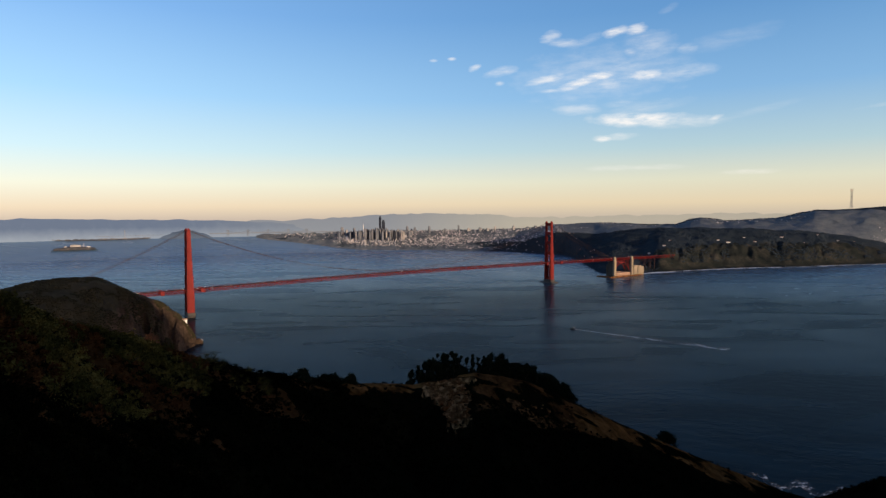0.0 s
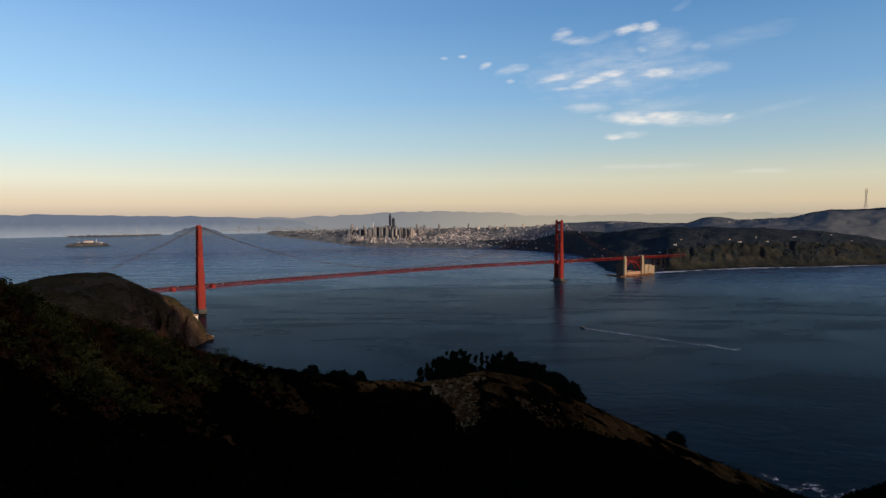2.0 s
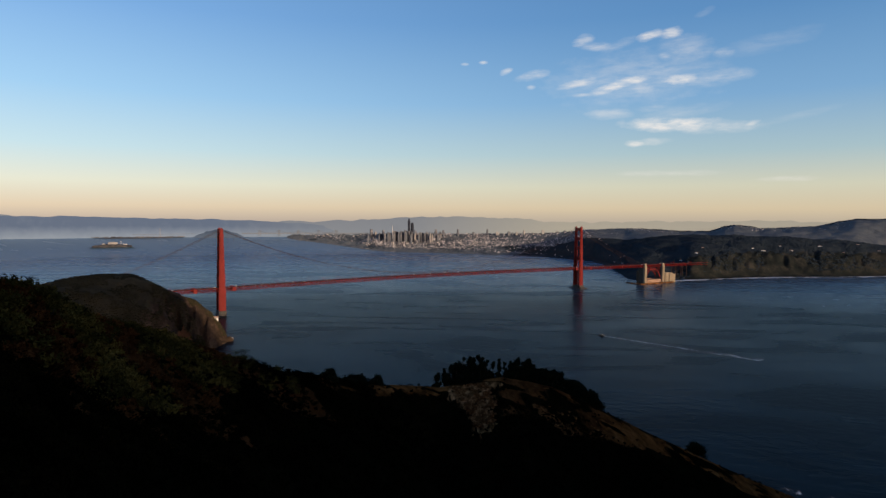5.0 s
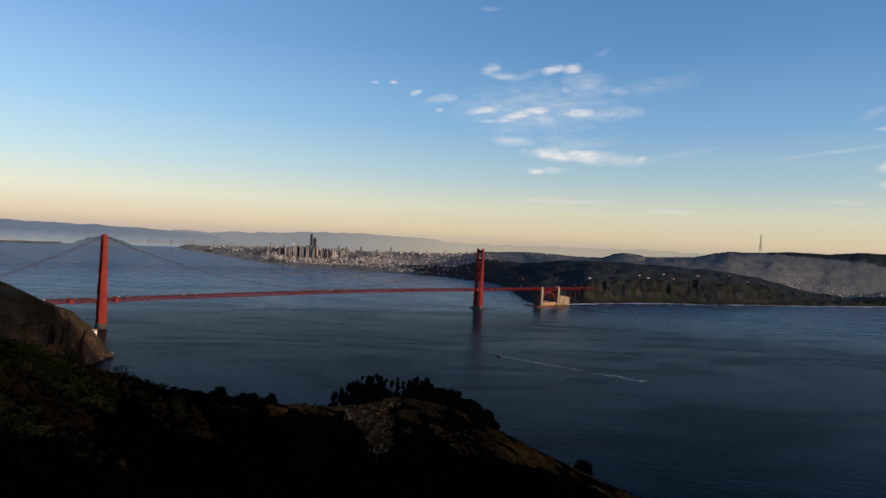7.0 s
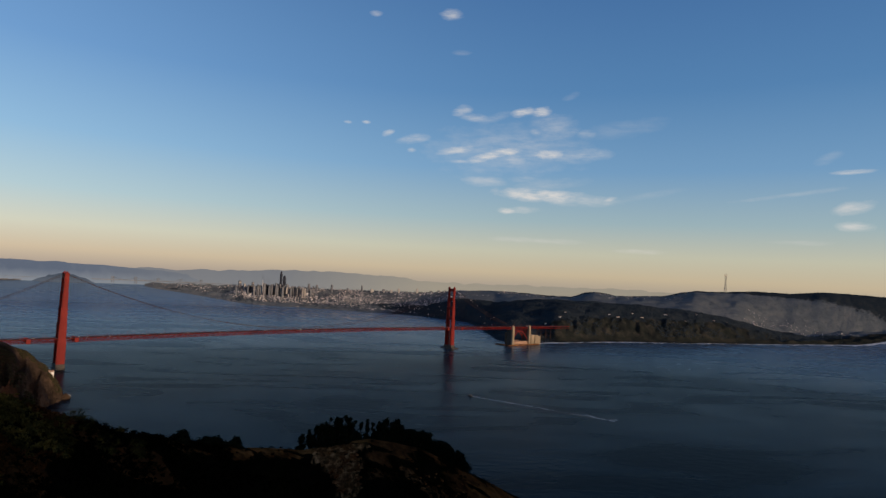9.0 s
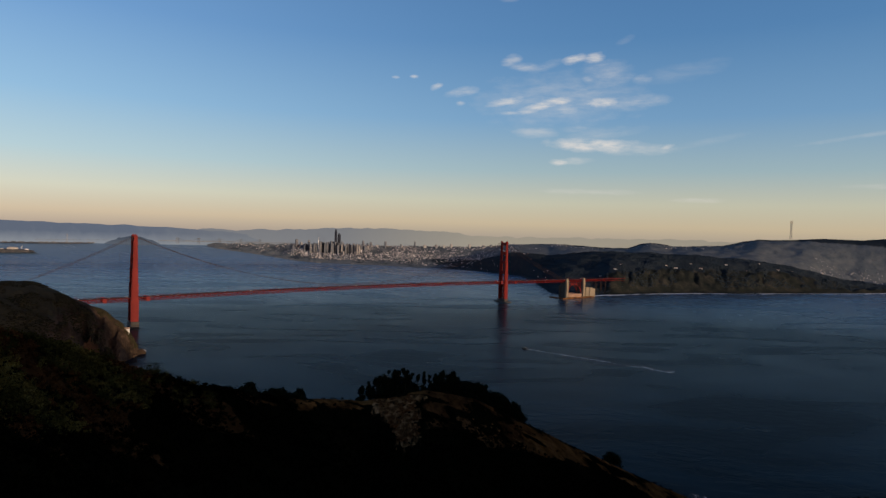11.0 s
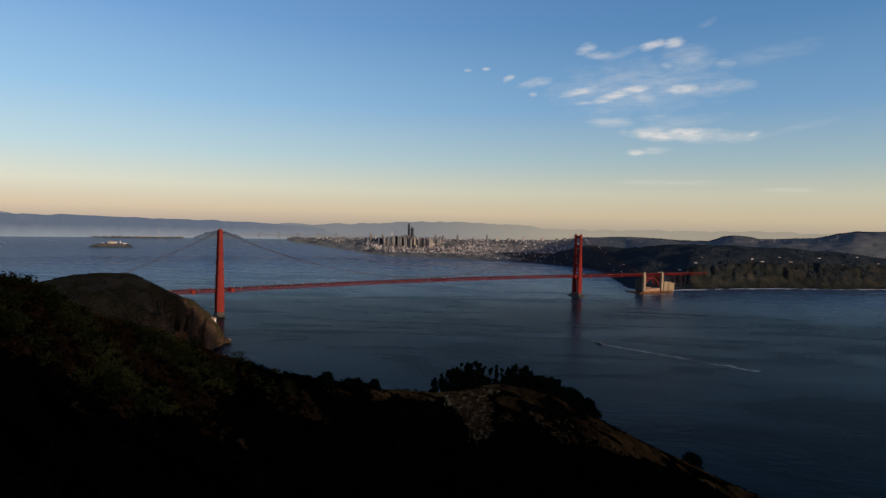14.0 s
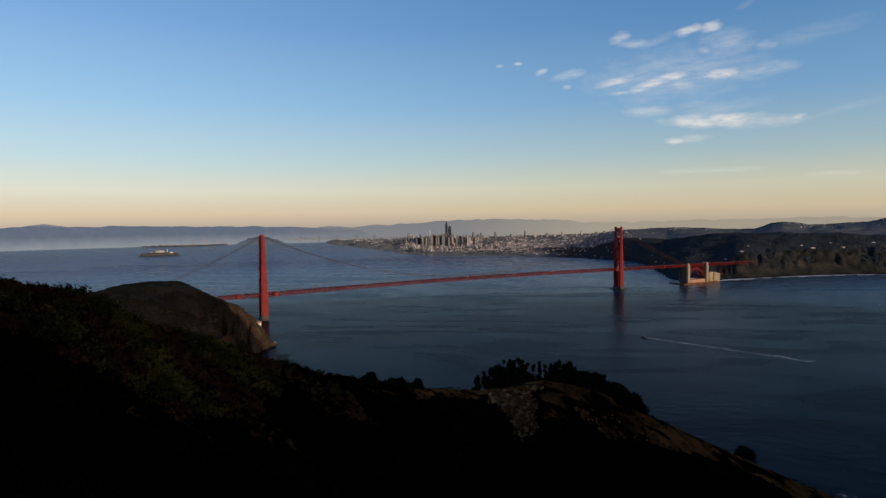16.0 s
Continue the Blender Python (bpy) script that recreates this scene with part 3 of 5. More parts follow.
def build_sea_rocks():
    g = random.Random(17)
    pale = material("guano_whitened_rock", ((0.12, 0.11, 0.10), (0.25, 0.24, 0.22), (0.45, 0.43, 0.40)), 0.2, 0.9, 0.5, 0.5)
    for k in range(16):
        bm = bmesh.new()
        bmesh.ops.create_icosphere(bm, subdivisions=2, radius=1.0)
        for v in bm.verts:
            v.co *= 1 + 0.6 * noise.noise(v.co * 1.2 + Vector((k * 3.7, 5, 0)))
        me = bpy.data.meshes.new("sea_rock")
        bm.to_mesh(me), bm.free()
        me.materials.append(pale if k in (2, 9) else M_CLIFF)
        x, y = (-519 + g.gauss(0, 10), 1266 + g.gauss(0, 14)) if k < 8 else (-560 + g.gauss(0, 16), 1228 + g.gauss(0, 12))
        size = g.uniform(3, 8)
        ob = new("sea_rock", me)
        ob.matrix_world = pose(x, y, 0, 0, 0, g.uniform(0, 360)) @ Matrix.Diagonal((size * 1.4, size, size * 0.7, 1))
        tagged(ob, "wave-worn rock in the water below the headland", "rock", "rocks below the headland")


build_sea_rocks()

# ---------------------------------------------------------------- the headland at the bridge's north end
def build_headland():
    az = np.linspace(-60, -21.6, 420)
    crest_az = [-60, -45, -40, -36, -33.8, -32, -29.6, -28.4, -26.8, -24.7, -23.4, -22.6, -22.1, -21.6]
    crest_s = [0.10, 0.10, 0.098, 0.0905, 0.083, 0.0803, 0.082, 0.0914, 0.108, 0.1231, 0.146, 0.168, 0.187, 0.1935]
    crest_r = [1300, 1300, 1310, 1320, 1330, 1335, 1335, 1335, 1335, 1340, 1350, 1350, 1350, 1345]
    front_r = [900, 900, 920, 950, 980, 1010, 1050, 1080, 1120, 1180, 1230, 1290, 1330, 1340]
    v = np.linspace(0, 1.6, 130)
    A, V = np.meshgrid(az, v)
    s, rc, rf = (np.interp(A, crest_az, c) for c in (crest_s, crest_r, front_r))
    zc = EYE - s * rc
    R = rf + (rc - rf) * V
    rise = np.where(V < 1, np.sin(np.clip(V, 0, 1) * np.pi / 2) ** 0.9, 1 - 1.9 * np.maximum(V - 1.02, 0))
    X, Y = polar(A, R)
    gully = fbm(A * 0.55 + 0.9 * fbm(X / 120, Y / 120, 3) + 2, V * 0.9, 3)
    rough = (fbm(X / 90, Y / 90, 6, 0.6) * 24 - 30 * np.exp(-(gully / 0.12) ** 2) * smooth(-30, -26, A) - np.abs(fbm(A * 0.8 + V * 0.5, V * 1.7 + 5, 6, 0.62)) * 32 * smooth(-32, -24, A)) * np.clip(np.abs(V - 1) * 2.0, 0.06, 1)
    Z = zc * rise + rough * smooth(0, 0.15, V) - 4
    me = grid_mesh("headland", np.stack([X, Y, Z], -1)[:, ::-1], M_HEADLAND)
    set_weight(me, "cliff", np.clip(0.5 + 0.5 * ((A + 27.3) / 2.0 + 1.6 * fbm(X / 70, Y / 70, 4) + 0.8 * (0.5 - V)), 0, 1)[:, ::-1])
    set_weight(me, "ochre", (0.9 * np.exp(-((A + 25.5) / 0.9) ** 2 - ((V - 0.32) / 0.13) ** 2) + 0.45 * np.exp(-((A + 26.4) / 0.7) ** 2 - ((V - 0.7) / 0.14) ** 2))[:, ::-1])
    ob = new("headland", me)
    tagged(ob, "brown grassy headland falling to bare sea cliffs", "headland", kind="structure")
    up = (Z > 14) & (V < 1.06) & (A > -37)
    return A[up], X[up], Y[up], Z[up]


HEADLAND_SURFACE = build_headland()


def build_station():
    az, r = -23.05, 1338.0
    x, y = (float(c) for c in polar(az, r))
    root = thing("station_house", (x, y, EYE - 0.158 * r - 9), "small white station house at the cliff edge", "house", turn=-az)
    bm = bmesh.new()
    box(bm, -4.5, 4.5, -3.5, 3.5, 0, 12.5, 0.2)
    part("wall", bm, M_WHITE, root)
    bm = bmesh.new()
    a = [bm.verts.new(p) for p in ((-5, -4, 12.5), (5, -4, 12.5), (5, 4, 12.5), (-5, 4, 12.5), (-5, 0, 15), (5, 0, 15))]
    for f in ((0, 1, 5, 4), (2, 3, 4, 5), (0, 4, 3), (1, 2, 5), (0, 3, 2, 1)):
        bm.faces.new([a[i] for i in f])
    part("roof", bm, M_BRICK, root)


build_station()

# ---------------------------------------------------------------- the southern shore with park and city hills
SHORE_AZ = [-17, -16, -14, -12, -9.3, -7.6, -3, 0.85, 6.1, 9.3, 11.3, 12.6, 13.4, 14.2, 15.6, 17, 18.7, 25.4, 30.1, 35.9, 38.6, 44.8, 52, 62]
SHORE_R = [4850, 4790, 4715, 4630, 4490, 4430, 4385, 4330, 4190, 3950, 3800, 3400, 3000, 2690, 2585, 2610, 2770, 3110, 3290, 3650, 3857, 4510, 4700, 4750]
WOOD_AZ = [-17, -13, -10, 4, 7, 9, 10.5, 12, 13.8, 16, 20, 25, 27, 29.6, 31, 34.5, 37, 40, 45, 62]
WOOD_S = [0.036, 0.0365, 0.042, 0.046, 0.046, 0.040, 0.0321, 0.0330, 0.0345, 0.029, 0.0246, 0.0245, 0.0245, 0.0290, 0.0300, 0.0391, 0.0490, 0.056, 0.05, 0.05]
WOOD_R = [4860, 4840, 4760, 4500, 4400, 4200, 4100, 4050, 4000, 3900, 3750, 3700, 3720, 3750, 3800, 3950, 4100, 4300, 4600, 4780]
SKY_AZ = [-17, -15.5, -14, -13.2, -12.6, -12, -11.3, -9.5, -7, -3, 0, 4, 8, 10.5, 13, 15.3, 18.65, 20.8, 22, 22.8, 23.6, 24.7, 28.6, 30, 31.3, 33.5, 36, 38.5, 40.85, 44.7, 50, 62]
SKY_S = [0.0365, 0.033, 0.0315, 0.0300, 0.0280, 0.031, 0.0355, 0.034, 0.0285, 0.027, 0.0265, 0.0255, 0.0235, 0.0180, 0.0165, 0.0155, 0.0184, 0.0185, 0.011, 0.0089, 0.0098, 0.0131, 0.0099, 0.0040, -0.0012, -0.0013, -0.0045, -0.0041, -0.0085, -0.0054, 0.0, 0.01]


def shore_land(az, r):
    rs, rw, sw, ss = np.interp(az, SHORE_AZ, SHORE_R), np.interp(az, WOOD_AZ, WOOD_R), np.interp(az, WOOD_AZ, WOOD_S), np.interp(az, SKY_AZ, SKY_S)
    rw = np.maximum(rw, rs + 60)
    zs, zw, zk = sea_z(rs), EYE - sw * rw, EYE - ss * 4880
    bluff = smooth(16.5, 20, az) * (1 - smooth(33, 40, az))
    zb = zs + 6 + 56 * bluff
    flat = 120 * (1 - smooth(18, 20, az)) * smooth(13, 14, az)
    x, y = polar(az, r)
    d = r - rs - flat
    z1 = zs + (zb - zs) * smooth(0, 130, d)
    t = np.clip((r - rs - flat - 110) / np.maximum(rw - rs - flat - 110, 10), 0, 1)
    z2 = z1 + (zw - zb) * t ** 0.75 * (3 - t) / 2 * (d > 0)
    # a dip behind the wooded ridge, then the skyline hills
    k = np.clip((r - rw) / np.maximum(4880 - rw, 10), 0, 1)
    dip = zw - 30 * smooth(8, 20, az) * (1 - smooth(37, 40, az))
    z3 = zw + (dip - zw) * smooth(0, 0.3, k) + (zk - dip) * smooth(0.25, 1.0, k)
    z = np.where(r < rw, z2, z3)
    z = z + fbm(x / 90, y / 90, 5) * 14 * smooth(20, 200, d) * (0.25 + 0.75 * (np.abs(r - 4880) > 60)) * (0.35 + 0.65 * smooth(8, 14, az))
    z = z + (np.abs(fbm(az * 1.3, r / 90, 5, 0.6)) * 30 + fbm(x / 26, y / 26, 5, 0.6) * 16 - 6) * bluff * smooth(10, 80, d) * (1 - smooth(150, 260, d))
    over = sea_z(r) + 2.5 + (7 + 16 * (fbm(az * 1.5, r / 60, 3) + 0.3)) * smooth(0, 60, d)
    return np.where(d < -1, zs - 3 - 0.05 * (rs - r), np.maximum(np.maximum(z, zs + 1.5), over))


def build_shore_land():
    az = np.arange(-16.9, 62, 0.16)
    v = np.concatenate([[-0.02, 0.0], np.linspace(0.004, 1.0, 110), [1.03]])
    A, V = np.meshgrid(az, v)
    rs = np.interp(A, SHORE_AZ, SHORE_R)
    R = rs + (4900 - rs) * V
    X, Y = polar(A, R)
    Z = shore_land(A, R)
    Z[-1] = 60
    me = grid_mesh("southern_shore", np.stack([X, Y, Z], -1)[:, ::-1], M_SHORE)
    rw, d = np.interp(A, WOOD_AZ, WOOD_R), R - rs
    town = np.maximum(smooth(20, 90, R - rw), 1 - smooth(1.5, 7, A + 5 * fbm(X / 160, Y / 160, 4))) * (1 - 0.75 * smooth(4740, 4800, R) * smooth(10, 20, A))
    set_weight(me, "town", (town * (1 - 0.28 * smooth(18, 26, A)))[:, ::-1])
    set_weight(me, "bluff", (0.85 * (1 - smooth(150, 260, d)) * smooth(15, 18, A))[:, ::-1])
    ob = new("southern_shore", me)
    tagged(ob, "wooded dark coast with bluffs and hills behind", "coast", kind="structure")


build_shore_land()


# ---------------------------------------------------------------- far hills across the bay
def build_far_ridge(name, az_list, s_list, base_s, r, mat, rough, label):
    az = np.linspace(az_list[0], az_list[-1], 420)
    v = np.linspace(0, 1, 9)
    A, V = np.meshgrid(az, v)
    s = np.interp(A, az_list, s_list) + fbm(A * 0.9 + 40 + r, A * 0 + 3, 5) * rough
    R = r - 60 * (1 - V)
    Z = EYE - base_s * R * (1 - V) - s * R * V + fbm(A * 2.5, V * 3, 4) * 9 * np.sin(V * np.pi)
    X, Y = polar(A, R)
    ob = new(name, grid_mesh(name, np.stack([X, Y, Z], -1)[:, ::-1], mat))
    tagged(ob, label, "hills", kind="structure")


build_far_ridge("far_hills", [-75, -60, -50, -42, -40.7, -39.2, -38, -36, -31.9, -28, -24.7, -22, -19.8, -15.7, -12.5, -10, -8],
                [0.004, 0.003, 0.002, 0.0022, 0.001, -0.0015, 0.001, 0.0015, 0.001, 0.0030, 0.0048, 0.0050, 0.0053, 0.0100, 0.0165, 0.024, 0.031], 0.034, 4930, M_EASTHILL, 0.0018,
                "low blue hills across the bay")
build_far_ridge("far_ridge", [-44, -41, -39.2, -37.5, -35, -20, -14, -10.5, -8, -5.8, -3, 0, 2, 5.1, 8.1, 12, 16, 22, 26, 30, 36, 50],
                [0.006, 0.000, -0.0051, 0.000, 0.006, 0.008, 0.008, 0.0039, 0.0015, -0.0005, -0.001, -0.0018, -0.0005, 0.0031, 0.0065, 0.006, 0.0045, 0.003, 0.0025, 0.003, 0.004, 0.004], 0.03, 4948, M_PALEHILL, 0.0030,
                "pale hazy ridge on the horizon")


# ---------------------------------------------------------------- the suspension bridge (local x runs along it from the near tower, y to its far side)
BRIDGE_AT, BRIDGE_TURN, SPAN, SIDE = (-659.0, 1583.3, 0.0), 33.80, 1271.6, 343.0
TOP = 227.0


def road_z(x):
    x = np.asarray(x, float)
    mid = 72 + 6.0 * x / SPAN + 5.5 * (1 - ((x - SPAN / 2) / (SPAN / 2)) ** 2)
    return np.where(x < 0, 72 + x * 0.012, np.where(x > SPAN, 78 - (x - SPAN) * 0.008, mid))


def cable_z(x):
    x = np.asarray(x, float)
    mid = 86 + (TOP - 2 - 86) * ((x - SPAN / 2) / (SPAN / 2)) ** 2
    d = np.where(x < 0, -x, x - SPAN)
    side = TOP - 2 - d * (TOP - 2 - 74) / SIDE - 34 * (d / SIDE) * (1 - d / SIDE)
    return np.where((x >= 0) & (x <= SPAN), mid, side)


def bridge_local(x, y, z):
    c, q = math.cos(radians(BRIDGE_TURN)), math.sin(radians(BRIDGE_TURN))
    return BRIDGE_AT[0] + x * c - y * q, BRIDGE_AT[1] + x * q + y * c, z


def tower_leg_mesh(side):
    """One stepped, fluted leg: a cross-shaped section that narrows at every strut."""
    bm = bmesh.new()
    levels = [12.3, 66, 108, 146, 181, 214, TOP - 3]
    hu = [8.6, 7.4, 6.3, 5.3, 4.5, 3.9]
    hv = [4.6, 4.1, 3.6, 3.2, 2.8, 2.5]

    def ring(a, b, z):
        q = [(a + 0.7, 0.34 * b), (a, 0.34 * b), (a, 0.72 * b), (0.72 * a, 0.72 * b), (0.72 * a, b), (0.4 * a, b), (0.4 * a, b + 0.7)]
        pts = q + [(-x, y) for x, y in q[::-1]] + [(-x, -y) for x, y in q] + [(x, -y) for x, y in q[::-1]]
        return [bm.verts.new((x, side + y, z)) for x, y in pts]
    last = None
    for k in range(6):
        for z in (levels[k] + (0.8 if k else 0), levels[k + 1] - 0.8 if k < 5 else levels[k + 1]):
            now = ring(hu[k], hv[k], z)
            if last:
                for i in range(len(now)):
                    bm.faces.new((last[i], last[(i + 1) % len(now)], now[(i + 1) % len(now)], now[i]))
            last = now
    bm.faces.new(last)
    return bm


def build_bridge():
    root = thing("suspension_bridge", BRIDGE_AT, "orange-red steel suspension bridge spanning the strait", "bridge", turn=BRIDGE_TURN)
    for x0 in (0.0, SPAN):
        bm = bmesh.new()
        k = 0.0 if x0 == 0 else 6.0
        box(bm, x0 - 11 - k, x0 + 11 + k, -22 - 2 * k, 22 + 2 * k, -8, 4, 3.0)
        box(bm, x0 - 10, x0 + 10, -21, 21, 3.5, 12.5, 1.2)
        tower = part("tower", bm, M_PIER, root, "dark wet concrete pier under the steel legs")
        for side in (-13.7, 13.7):
            leg = part("leg", tower_leg_mesh(side), M_RED, tower, "stepped fluted orange-red steel leg")
            leg.location.x = x0
            bm = bmesh.new()
            box(bm, x0 - 4.4, x0 + 4.4, side - 2.6, side + 2.6, TOP - 3.2, TOP + 0.8, 0.5)
            box(bm, x0 - 1.6, x0 + 1.6, side - 1.2, side + 1.2, TOP + 0.6, TOP + 3.4, 0.3)
            part("saddle", bm, M_RED, tower)
        for z0, z1, w in ((214, 224, 3.3), (180, 190, 3.7), (145, 155.5, 4.1), (107, 118, 4.5)):
            bm = bmesh.new()
            box(bm, x0 - w, x0 + w, -10.8, 10.8, z0, z1, 0.4)
            for sgn in (-1, 1):
                for k in range(3):
                    y = sgn * (10.6 - k * 1.6)
                    box(bm, x0 - w * 0.8, x0 + w * 0.8, min(y, y - sgn * 1.5), max(y, y - sgn * 1.5), z0 - 4.6 + k * 1.5, z0 + 0.1)
            for k in range(7):
                y = -9.6 + k * 3.2
                box(bm, x0 - w - 0.35, x0 + w + 0.35, y - 0.5, y + 0.5, z0 + 1.2, z1 - 1.2)
            part("portal_strut", bm, M_RED, tower, "ribbed cross strut between the legs")
        for za, zb in ((14, 38), (40, 64)):
            bm = bmesh.new()
            for sx in (-4.5, 4.5):
                bar(bm, (x0 + sx, -9.5, za), (x0 + sx, 9.5, zb), 1.8)
                bar(bm, (x0 + sx, 9.5, za), (x0 + sx, -9.5, zb), 1.8)
                bar(bm, (x0 + sx, -9.5, zb + 0.5), (x0 + sx, 9.5, zb + 0.5), 2.0)
            part("cross_bracing", bm, M_RED, tower)
        for dx in ((-67, 30) if x0 == 0 else (-24, 48)):
            for sgn in (-1, 1):
                bm = bmesh.new()
                zr = float(road_z(x0 + dx))
                box(bm, x0 + dx - 4.5, x0 + dx + 4.5, sgn * 16.6 - 2.2, sgn * 16.6 + 2.2, zr - 9.5, zr + 1.8, 0.35)
                box(bm, x0 + dx - 3.6, x0 + dx + 3.6, sgn * 16.6 - 2.7, sgn * 16.6 + 2.7, zr - 1.2, zr + 0.6)
                part("side_housing", bm, M_RED, tower, "boxy housing beside the roadway")

    # roadway, chords and web of the stiffening truss
    xs = np.concatenate([np.linspace(-SIDE - 60, 0, 40), np.linspace(0, SPAN, 130)[1:], np.linspace(SPAN, SPAN + 740, 70)[1:]])
    def strip(name, y0, y1, top, bottom, mat, label=""):
        z = road_z(xs)
        P = np.stack([np.stack([xs, np.full_like(xs, y), z + h], -1) for y, h in ((y0, top), (y1, top), (y1, bottom), (y0, bottom))], 1)
        return part(name, grid_mesh(name, P[:, ::-1], mat, wrap=True, smooth=False), mat, root, label)
    strip("roadway", -9.6, 9.6, 0.0, -0.5, M_ROADWAY, "grey asphalt roadway")
    for sgn in (-1, 1):
        ya, yb = sorted((sgn * 9.8, sgn * 13.2))
        strip("sidewalk", ya, yb, 0.15, -0.4, M_WALK)
        ya, yb = sorted((sgn * 13.2, sgn * 14.2))
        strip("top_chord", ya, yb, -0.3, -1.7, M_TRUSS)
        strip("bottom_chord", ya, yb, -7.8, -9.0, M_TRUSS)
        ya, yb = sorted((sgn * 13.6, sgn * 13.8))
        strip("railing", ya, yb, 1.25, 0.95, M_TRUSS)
    panel = 7.6
    for sgn in (-1, 1):
        bm = bmesh.new()
        n0, n1 = int(-SIDE / panel), int((SPAN + 600) / panel)
        for k in range(n0, n1):
            x = k * panel
            za, zb = float(road_z(x)), float(road_z(x + panel))
            bar(bm, (x, sgn * 13.7, za - 8), (x, sgn * 13.7, za - 1.2), 0.8)
            if k % 2:
                bar(bm, (x, sgn * 13.7, za - 8), (x + panel, sgn * 13.7, zb - 1.2), 0.9)
            else:
                bar(bm, (x, sgn * 13.7, za - 1.2), (x + panel, sgn * 13.7, zb - 8), 0.9)
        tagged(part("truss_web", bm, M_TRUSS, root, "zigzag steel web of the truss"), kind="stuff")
    bm = bmesh.new()
    for k in range(int(-SIDE / 15.2), int((SPAN + 600) / 15.2)):
        x = k * 15.2
        z = float(road_z(x))
        bar(bm, (x, -13.4, z - 1.6), (x, 13.4, z - 1.6), 0.7, 1.6)
        bar(bm, (x, -13.4, z - 8.4), (x, 13.4, z - 8.4), 0.6)
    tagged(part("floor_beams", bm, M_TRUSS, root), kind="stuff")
    # main cables and hanger ropes
    cx = np.concatenate([np.linspace(-SIDE, 0, 24), np.linspace(0, SPAN, 80)[1:], np.linspace(SPAN, SPAN + SIDE, 24)[1:]])
    for y in (-13.7, 13.7):
        part("main_cable", tube_mesh("main_cable", np.stack([cx, np.full_like(cx, y), cable_z(cx)], -1), 0.5, M_CABLE), M_CABLE, root)
        bm = bmesh.new()
        for k in range(int(-SIDE / 15.24) + 1, int((SPAN + SIDE) / 15.24)):
            x = k * 15.24
            if abs(x) < 9 or abs(x - SPAN) < 9 or cable_z(x) < road_z(x) + 2:
                continue
            bar(bm, (x, y, float(road_z(x)) - 0.5), (x, y, float(cable_z(x))), 0.16)
        tagged(part("hanger_ropes", bm, M_CABLE, root, "thin vertical steel ropes"), kind="stuff")
    # lamp posts, one mesh
    bm = bmesh.new()
    bar(bm, (0, 0, 0), (0, 0, 8.0), 0.32)
    bar(bm, (0, -0.1, 7.9), (0, -2.0, 8.3), 0.22)
    box(bm, -0.3, 0.3, -2.7, -1.7, 8.0, 8.4)
    me = bpy.data.meshes.new("lamp_post")
    bm.to_mesh(me), bm.free()
    me.materials.append(M_RED)
    for k in range(-5, 40):
        for sgn in (-1, 1):
            x = k * 45.7 + 12
            ob = new("lamp_post", me)
            ob.parent = root
            ob.matrix_local = pose(x, sgn * 12.6, float(road_z(x)) + 0.1, 0, 0, 0 if sgn > 0 else 180)
    # steel arch over the fort, with spandrel posts
    xa, xb = SPAN + 351, SPAN + 442
    bm = bmesh.new()
    for y in (-11, 11):
        for dz in (0.0, 6.0):
            pts = [(xa + (xb - xa) * t, y, 20 + (36 - dz * 0.0) * (1 - (2 * t - 1) ** 2) + dz * (0.35 + 0.65 * abs(2 * t - 1))) for t in np.linspace(0, 1, 17)]
            for a, b in zip(pts, pts[1:]):
                bar(bm, a, b, 1.3)
        for t in np.linspace(0.06, 0.94, 12):
            z = 20 + 36 * (1 - (2 * t - 1) ** 2)
            bar(bm, (xa + (xb - xa) * t, y, z), (xa + (xb - xa) * t, y, 64), 0.9)
    part("steel_arch", bm, M_RED, root, "red steel arch carrying the deck over the fort")
    # concrete pylons beside the arch
    for x in (SPAN + 344, SPAN + 449):
        # the far pylon is cut low and darkened as if in shade
        for y, top in ((-17, 70), (17, 50)):
            bm = bmesh.new()
            box(bm, x - 6, x + 6, y - 4.4, y + 4.4, -2, top, 0.6)
            box(bm, x - 4.8, x + 4.8, y - 5.0, y + 5.0, -1, top - 4)
            for k in (-1, 1):
                box(bm, x + k * 3.2 - 0.7, x + k * 3.2 + 0.7, y - 5.4, y + 5.4, 4, top - 8)
            if y < 0:
                box(bm, x - 5, x + 5, y - 3.6, y + 3.6, 69, 78, 0.6)
                box(bm, x - 3.6, x + 3.6, y - 2.6, y + 2.6, 77.5, 81, 0.5)
            part("pylon", bm, M_CONCRETE if y < 0 else M_SHADED_CONCRETE, root, "tall pale concrete pylon with stepped top" if y < 0 else "low far pylon, its concrete darkened for shade")
        # dark wall colour stands for the shadow of pylon and deck
        bm = bmesh.new()
        box(bm, x - 4.5, x + 4.5, -12.4, 12.4, 0, 63, 0.4)
        part("pylon_wall", bm, M_PIER, root, "concrete cross wall between the pylons, darkened for shade")
    # approach viaduct bents
    for k in range(3):
        x = SPAN + 535 + k * 35
        bm = bmesh.new()
        for y in (-10, 10):
            bar(bm, (x, y, 20), (x, y, float(road_z(x)) - 8), 1.8)
        bar(bm, (x, -10, 45), (x, 10, 62), 1.0), bar(bm, (x, 10, 45), (x, -10, 62), 1.0)
        part("viaduct_bent", bm, M_CABLE, root)
    return root


build_bridge()


